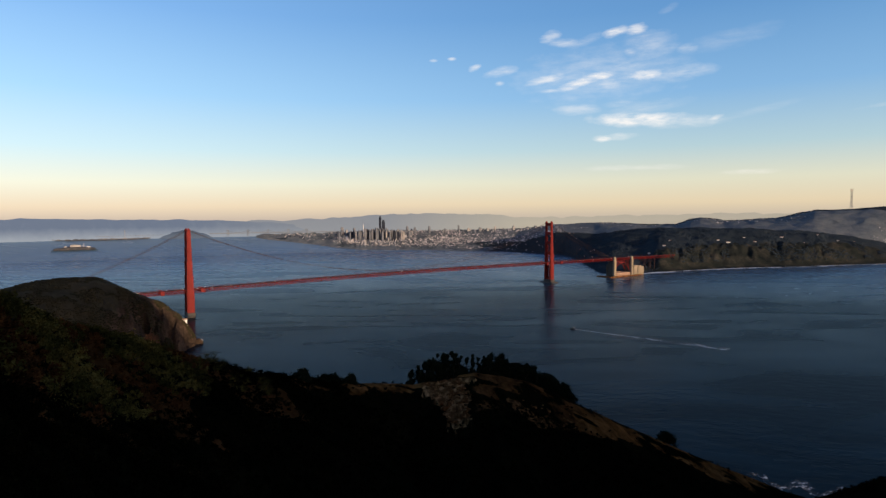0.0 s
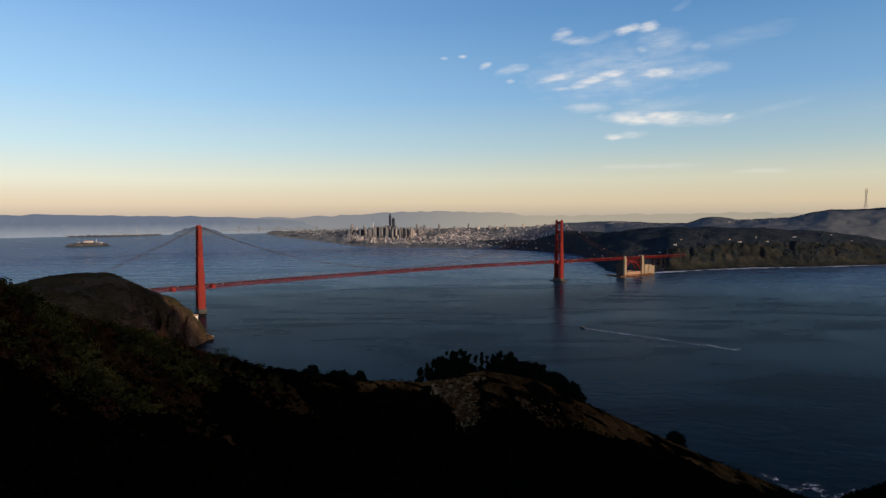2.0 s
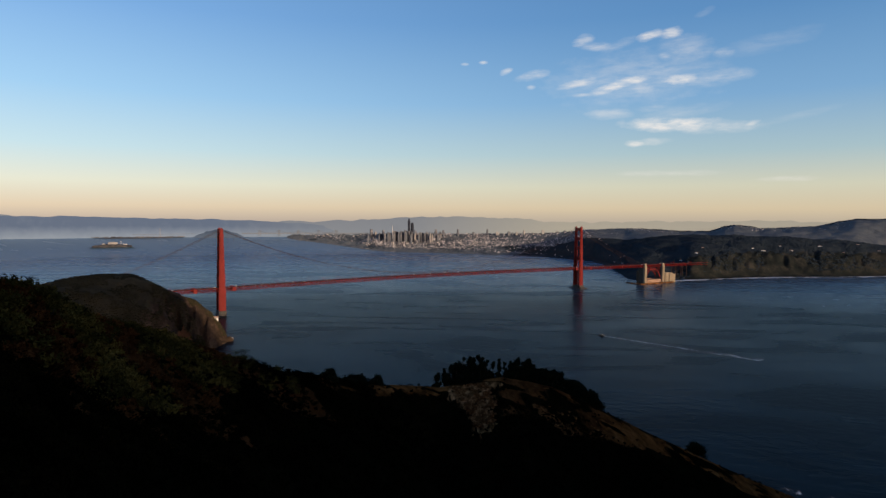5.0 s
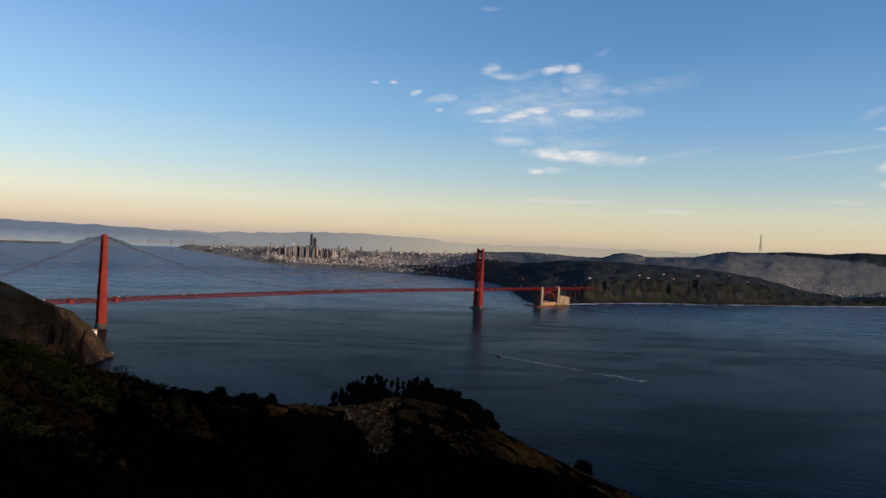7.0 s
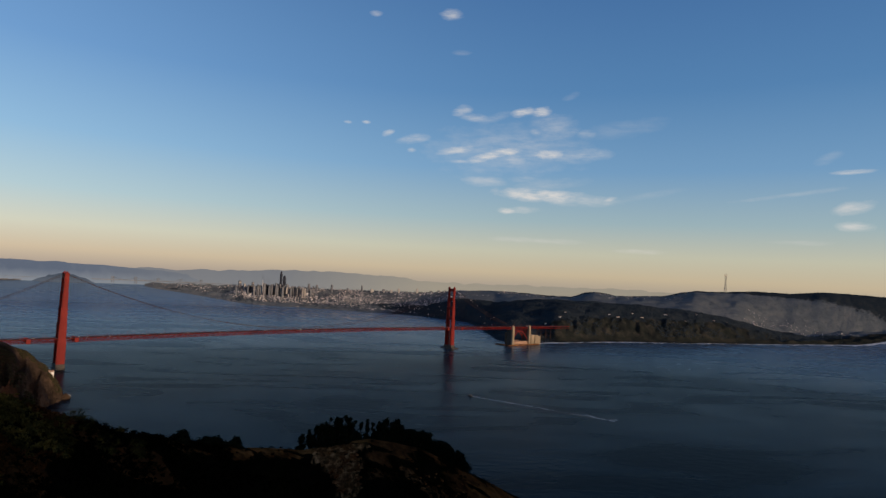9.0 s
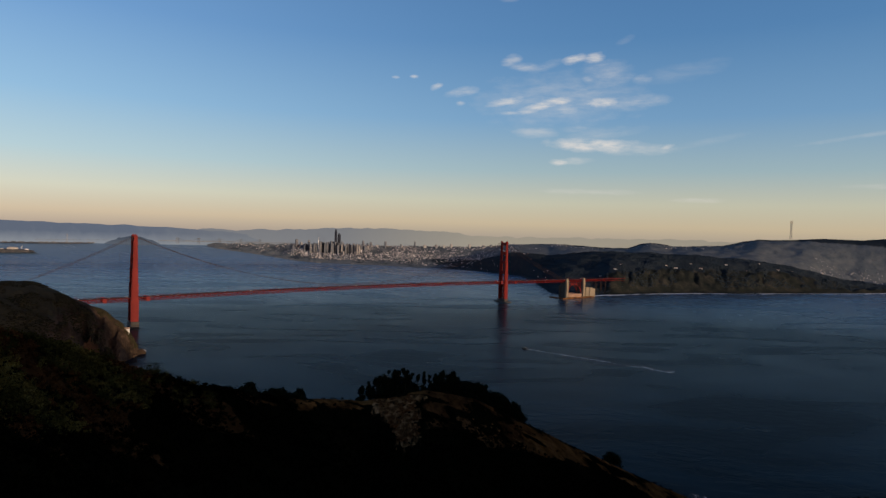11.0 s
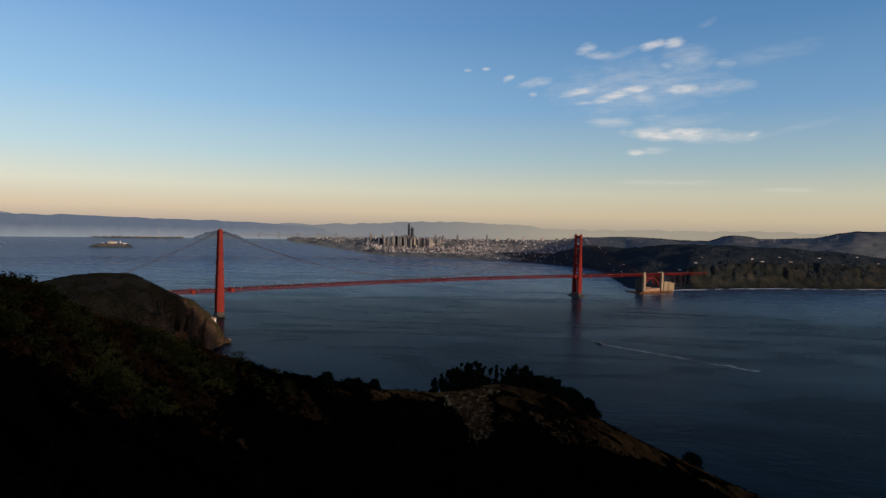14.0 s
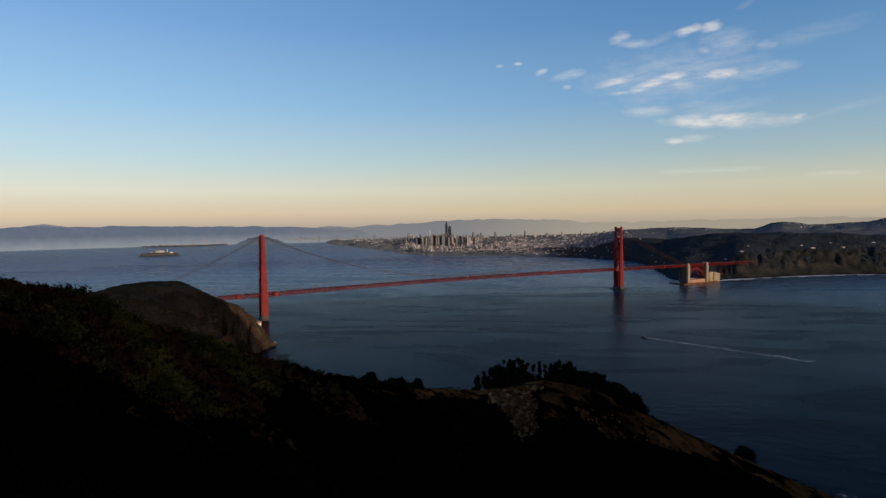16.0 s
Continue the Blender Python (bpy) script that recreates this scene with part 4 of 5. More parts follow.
def build_fort():
    root = thing("fort", bridge_local(SPAN + 396, 4, 0), "square old brick fort beneath the bridge arch", "fort", turn=BRIDGE_TURN)
    for name, x0, x1, y0, y1 in (("wall", -40, 40, -24, -20), ("wall", -40, 40, 22, 26), ("wall", -42, -38, -22, 24), ("wall", 38, 42, -22, 24)):
        bm = bmesh.new()
        box(bm, x0, x1, y0, y1, 0, 15.5, 0.3)
        box(bm, x0 - 0.4, x1 + 0.4, y0 - 0.4, y1 + 0.4, 14.6, 15.3)
        part(name, bm, M_BRICK, root)
    bm = bmesh.new()
    box(bm, -38, 38, -20, 22, 10, 13)
    part("roof", bm, M_BRICK, root, "flat roof terrace")
    M_DARK = material("dark_opening", ((0.01, 0.01, 0.01), (0.015, 0.014, 0.013), (0.02, 0.02, 0.02)), 1.0, 0.9)
    for row in range(2):
        for k in range(12):
            bm = bmesh.new()
            box(bm, -36 + k * 6.5 - 0.7, -36 + k * 6.5 + 0.7, -24.25, -23.9, 3 + row * 5, 5.2 + row * 5)
            part("window", bm, M_DARK, root)
    anchor = thing("anchorage", bridge_local(SPAN + 488, -2, 0), "stepped tan concrete anchorage block on the shore", "anchorage", turn=BRIDGE_TURN)
    for k, (x0, x1, h, y0) in enumerate(((-29, -5.5, 40, -19), (-5.1, 13, 38, -21), (13.4, 33, 33, -20))):
        bm = bmesh.new()
        box(bm, x0, x1, y0, 18, -3, h, 0.5)
        box(bm, x0 - 0.3, x1 + 0.3, y0 - 0.7, 18.4, h - 3, h + 0.6, 0.3)
        for j in range(4):
            xx = x0 + (x1 - x0) * (j + 0.5) / 4
            box(bm, xx - 0.8, xx + 0.8, y0 - 0.5, y0 + 0.5, 0, h - 4)
        part("block", bm, M_CONCRETE, anchor)
    wall = thing("seawall", bridge_local(SPAN + 384, -30, 0), "low grey rock and concrete seawall round the fort", "seawall", turn=BRIDGE_TURN)
    bm = bmesh.new()
    box(bm, -78, 112, -6, 6, -4, 3.6, 0.8)
    part("wall", bm, M_ROCK, wall)
    bm = bmesh.new()
    box(bm, -84, -70, -6, 70, -4, 3.2, 0.8)
    part("wall", bm, M_ROCK, wall)


build_fort()


def build_cars():
    paint = {"white": M_WHITE, "silver": M_STEEL_FAR,
             "dark": material("dark_car_paint", ((0.02, 0.02, 0.025), (0.03, 0.03, 0.035), (0.04, 0.04, 0.045)), 1.0, 0.3)}
    glass = material("car_glass", ((0.02, 0.025, 0.03), (0.025, 0.03, 0.035), (0.03, 0.035, 0.04)), 1.0, 0.1)
    rubber = material("tyre_rubber", ((0.015, 0.015, 0.015), (0.02, 0.02, 0.02), (0.03, 0.03, 0.03)), 3.0, 0.9)
    protos = {}
    r = random.Random(5)
    for k in range(76):
        x = -150 + k * 23.5 + r.uniform(-9, 9)
        lane = r.choice((-7.2, -3.8, 3.8, 7.2))
        kind = r.choice(("white", "white", "silver", "dark"))
        at = bridge_local(x, lane, float(road_z(x)) + 0.02)
        m = pose(*at, 0, 0, BRIDGE_TURN + (180 if lane > 0 else 0))
        if kind in protos:
            copy_thing(protos[kind], m)
            continue
        car = thing("car", (0, 0, 0), "%s car on the bridge roadway" % kind, "car", "cars on the bridge")
        bm = bmesh.new()
        box(bm, -2.3, 2.3, -0.92, 0.92, 0.35, 0.95, 0.15)
        part("body", bm, paint[kind], car)
        bm = bmesh.new()
        box(bm, -1.5, 1.0, -0.8, 0.8, 0.9, 1.5, 0.25)
        part("cabin", bm, glass, car)
        for wx in (-1.4, 1.4):
            for wy in (-0.85, 0.85):
                bm = bmesh.new()
                bmesh.ops.create_cone(bm, cap_ends=True, segments=12, radius1=0.34, radius2=0.34, depth=0.22, matrix=pose(wx, wy, 0.34, 90))
                part("wheel", bm, rubber, car)
        car.matrix_world = m
        protos[kind] = car


build_cars()

# ---------------------------------------------------------------- boat and its wake
BOAT_AT, BOAT_TURN = (290.0, 1362.0, 0.0), 138.0


def foam_material(name, scale, thresh, squash=(1, 1, 1)):
    m = bpy.data.materials.new(name)
    m.use_nodes = True
    nt = m.node_tree
    N, L = nt.nodes.new, nt.links.new
    b = nt.nodes["Principled BSDF"]
    b.inputs["Base Color"].default_value, b.inputs["Roughness"].default_value = (0.75, 0.77, 0.78, 1), 0.8
    tc, mp, n = N("ShaderNodeTexCoord"), N("ShaderNodeMapping"), N("ShaderNodeTexNoise")
    mp.inputs["Scale"].default_value = squash
    L(tc.outputs["Object"], mp.inputs[0]), L(mp.outputs[0], n.inputs["Vector"])
    n.inputs["Scale"].default_value, n.inputs["Detail"].default_value, n.inputs["Roughness"].default_value = scale, 6, 0.7
    rr = N("ShaderNodeMapRange")
    rr.inputs["From Min"].default_value, rr.inputs["From Max"].default_value = thresh, thresh + 0.22
    rr.inputs["To Max"].default_value = 0.85
    L(n.outputs[0], rr.inputs[0])
    L(rr.outputs[0], b.inputs["Alpha"])
    return m


M_FOAM = foam_material("churned_foam", 0.25, 0.22)
M_FOAM_THIN = foam_material("thinning_foam", 0.10, 0.44, (0.25, 1, 1))


def build_boat():
    root = thing("boat", BOAT_AT, "small dark-hulled motor boat under way on the strait", "boat", turn=BOAT_TURN)
    bm = bmesh.new()
    ring = lambda z, k: [bm.verts.new((x * k, y * k, z)) for x, y in ((-7, -2.3), (3, -2.4), (8.2, 0), (3, 2.4), (-7, 2.3))]
    a, b = ring(-0.4, 0.8), ring(1.8, 1.0)
    for i in range(5):
        bm.faces.new((a[i], a[(i + 1) % 5], b[(i + 1) % 5], b[i]))
    bm.faces.new(b), bm.faces.new(a[::-1])
    part("hull", bm, M_PIER, root)
    bm = bmesh.new()
    box(bm, -3.5, 2.0, -1.7, 1.7, 1.8, 4.2, 0.4)
    part("cabin", bm, M_STEEL_FAR, root)
    bm = bmesh.new()
    bar(bm, (-1, 0, 4.1), (-1, 0, 7.4), 0.14)
    part("mast", bm, M_STEEL_FAR, root)
    wake = thing("boat_wake", BOAT_AT, "white foaming wake trailing behind the boat", "wake", kind="stuff", turn=BOAT_TURN)
    x = np.linspace(-6, -330, 90)
    t = (-x) / 330
    for name, yc, w, mat, z in (("foam", 0 * t, np.where(t < 0.25, 1.1, 1.1 * np.clip((0.75 - t) / 0.5, 0, 1) + 0.03), M_FOAM, 0.12), ("foam", 3 * t ** 1.1, 0.7 + 2.6 * t, M_FOAM_THIN, 0.08), ("foam", -9 * t ** 1.1, 0.6 + 3.0 * t, M_FOAM_THIN, 0.08)):
        P = np.stack([np.stack([x, yc + k * w, np.full_like(x, z) + 0.3 * np.exp(-t * 6) * (1 - k * k)], -1) for k in (-1, -0.4, 0.4, 1)], 1)
        part(name, grid_mesh(name, P[:, ::-1], mat), mat, wake)


build_boat()


def build_distant_wakes():
    for a, b in (((-1285.7, 3425.4), (-1063.3, 3175.4)), ((-944.0, 2619.5), (-727.9, 2422.9))):
        d = Vector((b[0] - a[0], b[1] - a[1], 0))
        root = thing("ferry_wake", (a[0], a[1], 0), "faint pale wake line on the bay", "wake", "wakes on the bay", kind="stuff", turn=math.degrees(math.atan2(d.y, d.x)))
        x = np.linspace(0, d.length, 50)
        w = 3.0 + 4.5 * x / d.length
        P = np.stack([np.stack([x, 6 * np.sin(x / 90) + k * w, np.full_like(x, 0.12)], -1) for k in (-1, 0, 1)], 1)
        part("foam", grid_mesh("foam", P[:, ::-1], M_FOAM_THIN), M_FOAM_THIN, root)


build_distant_wakes()


def build_surf():
    az = np.arange(18.2, 52, 0.08)
    rs = np.interp(az, SHORE_AZ, SHORE_R)
    w = 22 + 50 * np.clip(fbm(az * 1.7, az * 0, 4) + 0.2, 0, 1)
    P = []
    for k in (0, 0.5, 1):
        R = rs + 4 - w * k * (1.0 + 1.2 * smooth(33, 46, az))
        X, Y = polar(az, R)
        P.append(np.stack([X, Y, sea_z(R) + 0.9 - 0.7 * k], -1))
    ob = new("shore_surf", grid_mesh("shore_surf", np.stack(P), foam_material("surf_foam", 0.03, 0.24)))
    tagged(ob, "thin white line of surf along the beach", "surf", kind="stuff")
    az = np.linspace(26.5, 36, 60)
    P = []
    for k in np.linspace(0, 1, 6):
        R = 655 + 10 * np.sin(az * 2.1) + 26 * (k - 0.5) * (0.6 + fbm(az * 2, az * 0 + 4, 3))
        X, Y = polar(az, R)
        P.append(np.stack([X, Y, np.full_like(X, 0.15)], -1))
    ob = new("cove_surf", grid_mesh("cove_surf", np.stack(P), foam_material("cove_foam", 0.12, 0.50)))
    tagged(ob, "broken white surf below the near slope", "surf", kind="stuff")


build_surf()

# ---------------------------------------------------------------- islands and the far bridge
def build_island(name, az, r, half_w, half_d, height, label, mat, power=0.6, base=None):
    x0, y0 = polar(az, r)
    base = float(sea_z(r)) if base is None else base
    root = thing(name, (float(x0), float(y0), base), label, "island", turn=-az)
    u, v = np.linspace(-1.08, 1.08, 60), np.linspace(-1.15, 1.15, 18)
    U, V = np.meshgrid(u, v)
    e = np.clip(1 - (np.abs(U) ** 2.6 + np.abs(V) ** 2.6), 0, 1) ** power
    Z = height * e * (0.85 + 0.5 * fbm(U * 3 + az, V * 2, 4)) - 5 * (e <= 0)
    part("land", grid_mesh(name, np.stack([U * half_w, V * half_d, Z - 1], -1), mat), mat, root)
    return root


def build_islands():
    isle = build_island("prison_island", -31.0, 4680, 120, 55, 17, "rocky island with a long pale prison building", M_PARK, 0.45)
    bm = bmesh.new()
    box(bm, -26, 34, -14, 10, 12, 25, 0.8)
    box(bm, -14, 20, -8, 8, 24.5, 27, 0.4)
    part("cell_house", bm, M_TOWER_PALE, isle, "long white prison building")
    bm = bmesh.new()
    box(bm, -58, -42, -12, 6, 10, 18, 0.6)
    part("block_house", bm, M_HOUSE, isle)
    bm = bmesh.new()
    bar(bm, (52, 0, 10), (52, 0, 32), 2.4)
    part("lighthouse", bm, M_WHITE, isle)
    bm = bmesh.new()
    box(bm, 66, 88, -10, 6, 8, 14, 0.6)
    part("shed", bm, M_HOUSE, isle)
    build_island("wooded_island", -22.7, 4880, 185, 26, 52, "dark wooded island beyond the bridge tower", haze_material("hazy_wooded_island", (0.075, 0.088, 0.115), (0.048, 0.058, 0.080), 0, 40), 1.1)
    # bluish haze is mixed into the flat island's base colour
    flat = build_island("flat_island", -29.0, 4880, 330, 26, 6, "long low flat island with a few sheds", material("hazy_flat_island", ((0.050, 0.060, 0.075), (0.065, 0.074, 0.088), (0.10, 0.105, 0.112)), 0.02, 0.95, spec=0.0), 0.25)
    r = random.Random(3)
    for k in range(26):
        x = r.uniform(-300, 310)
        h, w = r.uniform(1, 5), r.uniform(3, 16)
        bm = bmesh.new()
        box(bm, x - w, x + w, -22, -12, 3, 4 + h)
        part("shed", bm, M_TOWER, flat)


build_islands()


def build_far_bridge():
    root = thing("far_bridge", (0, 0, 0), "long grey two-level bridge far across the bay", "bridge")
    rad = 4880
    P = lambda az, s, dr=0: Vector((*[float(c) for c in polar(az, rad + dr)], EYE - s * rad))
    bm = bmesh.new()
    azs = np.linspace(-20.8, -9.5, 40)
    for a, b in zip(azs, azs[1:]):
        bar(bm, P(a, 0.0262), P(b, 0.0262), 4, 4.5)
    part("deck", bm, M_STEEL_FAR, root)
    spots = [-19.3, -17.6, -15.9, -14.1, -12.5]
    for a in spots:
        bm = bmesh.new()
        for d in (-0.07, 0.07):
            bar(bm, P(a + d, 0.034), P(a + d, 0.0212), 3.5)
        bar(bm, P(a - 0.07, 0.0216), P(a + 0.07, 0.0216), 3)
        bar(bm, P(a - 0.07, 0.0245), P(a + 0.07, 0.0236), 2)
        part("tower", bm, M_STEEL_FAR, root)
    for a, b in zip(spots, spots[1:]):
        pts = [P(a + (b - a) * t, 0.0214 + 0.0040 * (1 - (2 * t - 1) ** 2)) for t in np.linspace(0, 1, 12)]
        part("cable", tube_mesh("cable", [tuple(p) for p in pts], 0.8, M_STEEL_FAR, 4), M_STEEL_FAR, root)
    east = thing("far_tower_bridge", (0, 0, 0), "white single-tower bridge span in the haze", "bridge")
    bm = bmesh.new()
    bar(bm, P(-27.4, 0.030), P(-27.4, 0.0185), 2.5)
    part("tower", bm, M_TOWER_PALE, east)
    bm = bmesh.new()
    bar(bm, P(-29.5, 0.0272), P(-24.5, 0.0266), 2, 1.6)
    part("deck", bm, M_STEEL_FAR, east)


build_far_bridge()

# ---------------------------------------------------------------- the city
def boxes_mesh(name, C, W, D, Hh, turn, mat):
    """Many small blocks in one mesh. C: base centres."""
    n = len(C)
    k = np.array([(-1, -1, 0), (1, -1, 0), (1, 1, 0), (-1, 1, 0), (-1, -1, 1), (1, -1, 1), (1, 1, 1), (-1, 1, 1)], float)
    V = np.repeat(k[None], n, 0) * np.stack([W, D, Hh], -1)[:, None]
    c, q = np.cos(turn)[:, None], np.sin(turn)[:, None]
    V = np.stack([V[..., 0] * c - V[..., 1] * q, V[..., 0] * q + V[..., 1] * c, V[..., 2]], -1) + C[:, None]
    F = np.array([(4, 5, 6, 7), (0, 1, 5, 4), (1, 2, 6, 5), (2, 3, 7, 6), (3, 0, 4, 7)])
    Q = (F[None] + 8 * np.arange(n)[:, None, None]).reshape(-1, 4)
    return quads_mesh(name, V.reshape(-1, 3), Q, mat)


def build_houses():
    g = np.random.default_rng(11)
    n = 17000
    az = g.uniform(-16.3, 11.5, n)
    rs = np.interp(az, SHORE_AZ, SHORE_R)
    r = rs + 40 + (4890 - rs - 40) * g.uniform(0, 1, n) ** 0.8
    # parks and wooded hills leave gaps in the rows
    green = fbm(az * 0.55 + 7, r / 75, 4)
    keep = (np.interp(az, [-14, -10, -9, 1, 5, 9, 12], [0.06, 0.14, 1, 1, 0.5, 0.3, 0.25]) > g.random(n)) & ((green < 0.16) | (g.random(n) < 0.2)) & ~((az > 6.5) & (r < 4300) & (g.random(n) < 0.8))
    keep &= (r > rs + 70 + 60 * value_noise(az * 2, r * 0)) | (g.random(n) < 0.12)
    az2 = np.concatenate([g.uniform(11, 31, 1100), g.uniform(35, 47, 1500)])
    r2 = np.concatenate([g.uniform(4560, 4885, 1100), g.uniform(4200, 4560, 1500)])
    k2 = r2 > np.interp(az2, WOOD_AZ, WOOD_R) + 90
    k2 &= fbm(az2 * 0.9, r2 / 120, 3) > -0.05
    az, r = np.concatenate([az[keep], az2[k2]]), np.concatenate([r[keep], r2[k2]])
    n = len(az)
    x, y = polar(az, r)
    z = shore_land(az, r)
    w, d, h = g.uniform(1.4, 3.8, n), g.uniform(1.4, 3.2, n), g.uniform(2.0, 5.0, n)
    h[az < -9.3] *= 0.55
    big = g.random(n) < 0.06
    w[az > 11] *= 0.6
    h[az > 11] *= 0.5
    core = (az < -2.5) & (az > -10.5) & (r > 4560) & (g.random(n) < 0.35)
    h[core] *= g.uniform(1.3, 3.2, core.sum())
    w[big] *= 1.8
    h[big] *= 2.0
    ob = new("houses", boxes_mesh("houses", np.stack([x, y, z - 2], -1), w, d, h + 2, np.radians(-20 + g.choice([0, 90], n) + g.uniform(-4, 4, n)), M_HOUSE))
    tagged(ob, "dense pale houses covering the city hills", "houses", kind="stuff")


build_houses()


def build_city_towers():
    r = random.Random(21)
    def one(name, az, rad, w, d, top_z, mat, label, style=0):
        x, y = (float(c) for c in polar(az, rad))
        z0 = float(shore_land(np.array(az), np.array(rad))) - 3
        h = top_z - z0
        if h < 8:
            return
        root = thing(name, (x, y, z0), label, "tower block", "city towers", turn=-az + 25)
        bm = bmesh.new()
        if style == 2:
            vs = [bm.verts.new(p) for p in ((-w, -d, 0), (w, -d, 0), (w, d, 0), (-w, d, 0), (0, 0, h))]
            for i in range(4):
                bm.faces.new((vs[i], vs[(i + 1) % 4], vs[4]))
        else:
            box(bm, -w, w, -d, d, 0, h * (0.9 if style else 1.0))
            if w > 7:
                for k in range(int(h // 9)):
                    box(bm, -w - 0.25, w + 0.25, -d - 0.25, d + 0.25, 4 + k * 9, 6.5 + k * 9)
        part("shaft", bm, mat, root)
        if style != 2:
            bm = bmesh.new()
            box(bm, -w * 0.6, w * 0.6, -d * 0.6, d * 0.6, h * (0.9 if style else 1.0), h + (0 if style else 3))
            part("crown", bm, mat, root)
    one("dark_skyscraper", -5.80, 4740, 7, 7, EYE - 0.0020 * 4740, M_DARK_TOWER, "tall dark skyscraper standing over the city centre", 1)
    one("dark_skyscraper", -5.50, 4752, 9.5, 7, EYE - 0.0085 * 4750, M_DARK_TOWER, "dark stepped office tower", 1)
    one("pyramid_tower", -7.35, 4690, 6, 6, EYE - 0.0125 * 4690, M_WHITE, "slender pale pyramid-shaped tower", 2)
    for k in range(130):
        az = r.gauss(-6.2, 1.8)
        if not -9.6 < az < -2.8:
            continue
        s = 0.0256 - 0.0072 * math.exp(-((az + 6.0) / 1.8) ** 2) * r.uniform(0.0, 1.0) ** 1.9 + r.uniform(-0.001, 0.002)
        rad = r.uniform(4640, 4800)
        one("office_tower", az, rad, r.uniform(3.2, 7.5), r.uniform(3, 5.5), EYE - (s + 0.0012) * rad, r.choice((M_TOWER_PALE, M_TOWER_GREY, M_TOWER_GREY, M_TOWER, M_TOWER, M_DARK_TOWER)),
            "office tower in the city centre", r.choice((0, 0, 1)))
    for az, s, w in ((-9.3, 0.0178, 9), (-8.9, 0.022, 7), (-8.2, 0.019, 7), (-3.3, 0.0175, 6), (-2.6, 0.019, 6), (-1.24, 0.0176, 6), (0.2, 0.0215, 6), (1.5, 0.0165, 4), (2.4, 0.0215, 9),
                     (3.5, 0.0205, 9), (4.2, 0.0215, 8), (4.9, 0.0185, 6), (5.6, 0.0225, 8), (6.6, 0.0180, 7), (7.9, 0.0195, 8), (8.6, 0.0180, 9), (9.1, 0.0182, 7)):
        one("apartment_tower", az, 4820, w * 1.05, 6, EYE - (s + 0.0022) * 4820, r.choice((M_TOWER_PALE, M_TOWER)), "apartment tower on the city ridge", 0)
    # knoll tower on the hill at the waterfront
    one("round_tower", -12.6, 4720, 2.4, 2.4, EYE - 0.0278 * 4690, M_TOWER_GREY, "pale column on a waterfront hill", 1)
    # piers and waterfront sheds
    for k in range(22):
        az = -15.8 + k * 0.78 + r.uniform(-0.15, 0.15)
        rad = float(np.interp(az, SHORE_AZ, SHORE_R)) + r.uniform(0, 25)
        x, y = (float(c) for c in polar(az, rad))
        shed = thing("pier_shed", (x, y, float(sea_z(rad)) + 0.5), "long low pale waterfront shed", "shed", "waterfront sheds", turn=-az + r.uniform(-25, 10))
        bm = bmesh.new()
        w = r.uniform(4, 22)
        box(bm, -w, w, -6, 6, 0, r.uniform(3, 7), 0.5)
        part("hall", bm, M_TOWER_GREY, shed)


build_city_towers()


def build_coast_buildings():
    r = random.Random(14)
    for k in range(40):
        az = r.uniform(15, 34) if k < 16 else r.uniform(7.5, 14)
        rs = float(np.interp(az, SHORE_AZ, SHORE_R))
        rad = rs + r.uniform(190, 330) if az > 18 else rs + r.uniform(80, 500)
        x, y = (float(c) for c in polar(az, rad))
        z = float(shore_land(np.array(az), np.array(rad)))
        root = thing("coast_house", (x, y, z - 1), "low pale building among the coastal trees", "house", "coast buildings", turn=-az + r.uniform(-20, 20))
        w, d, h = (r.uniform(4, 10), r.uniform(3, 5), r.uniform(2.5, 4)) if k < 16 else (r.uniform(2, 6), r.uniform(2, 4), r.uniform(2, 3))
        bm = bmesh.new()
        box(bm, -w, w, -d, d, 0, h)
        part("wall", bm, M_WHITE, root)
        bm = bmesh.new()
        a = [bm.verts.new(p) for p in ((-w - 0.5, -d - 0.6, h), (w + 0.5, -d - 0.6, h), (w + 0.5, 0, h + 1.8), (-w - 0.5, 0, h + 1.8), (-w - 0.5, d + 0.6, h), (w + 0.5, d + 0.6, h))]
        bm.faces.new((a[0], a[1], a[2], a[3])), bm.faces.new((a[3], a[2], a[5], a[4])), bm.faces.new((a[0], a[3], a[4])), bm.faces.new((a[1], a[5], a[2])), bm.faces.new((a[0], a[4], a[5], a[1]))
        part("roof", bm, M_BRICK, root)


build_coast_buildings()


def build_mast():
    az, rad = 33.66, 4870.0
    x, y = (float(c) for c in polar(az, rad))
    z0 = float(shore_land(np.array(az), np.array(rad))) - 3
    h = EYE + 0.0291 * rad - z0
    root = thing("broadcast_mast", (x, y, z0), "three-legged steel broadcasting tower on a hilltop", "mast", turn=-az)
    foot = [(11 * math.cos(a), 11 * math.sin(a)) for a in (0.5, 2.6, 4.7)]
    def ringpt(i, t):
        k = 1 - 0.62 * math.sin(min(t / 0.62, 1.0) * math.pi / 2) + 0.30 * max(t - 0.62, 0) / 0.38
        return (foot[i][0] * k, foot[i][1] * k, h * t)
    for i in range(3):
        bm = bmesh.new()
        ts = np.linspace(0, 0.86, 8)
        for a, b in zip(ts, ts[1:]):
            bar(bm, ringpt(i, a), ringpt(i, b), 2.0)
        part("leg", bm, M_STEEL_FAR, root)
        bm = bmesh.new()
        bar(bm, ringpt(i, 0.84), ringpt(i, 1.0), 1.5)
        part("antenna", bm, M_RED, root)
    for t in (0.2, 0.4, 0.62, 0.84):
        bm = bmesh.new()
        for i in range(3):
            bar(bm, ringpt(i, t), ringpt((i + 1) % 3, t), 2.2)
        part("brace_ring", bm, M_STEEL_FAR, root)


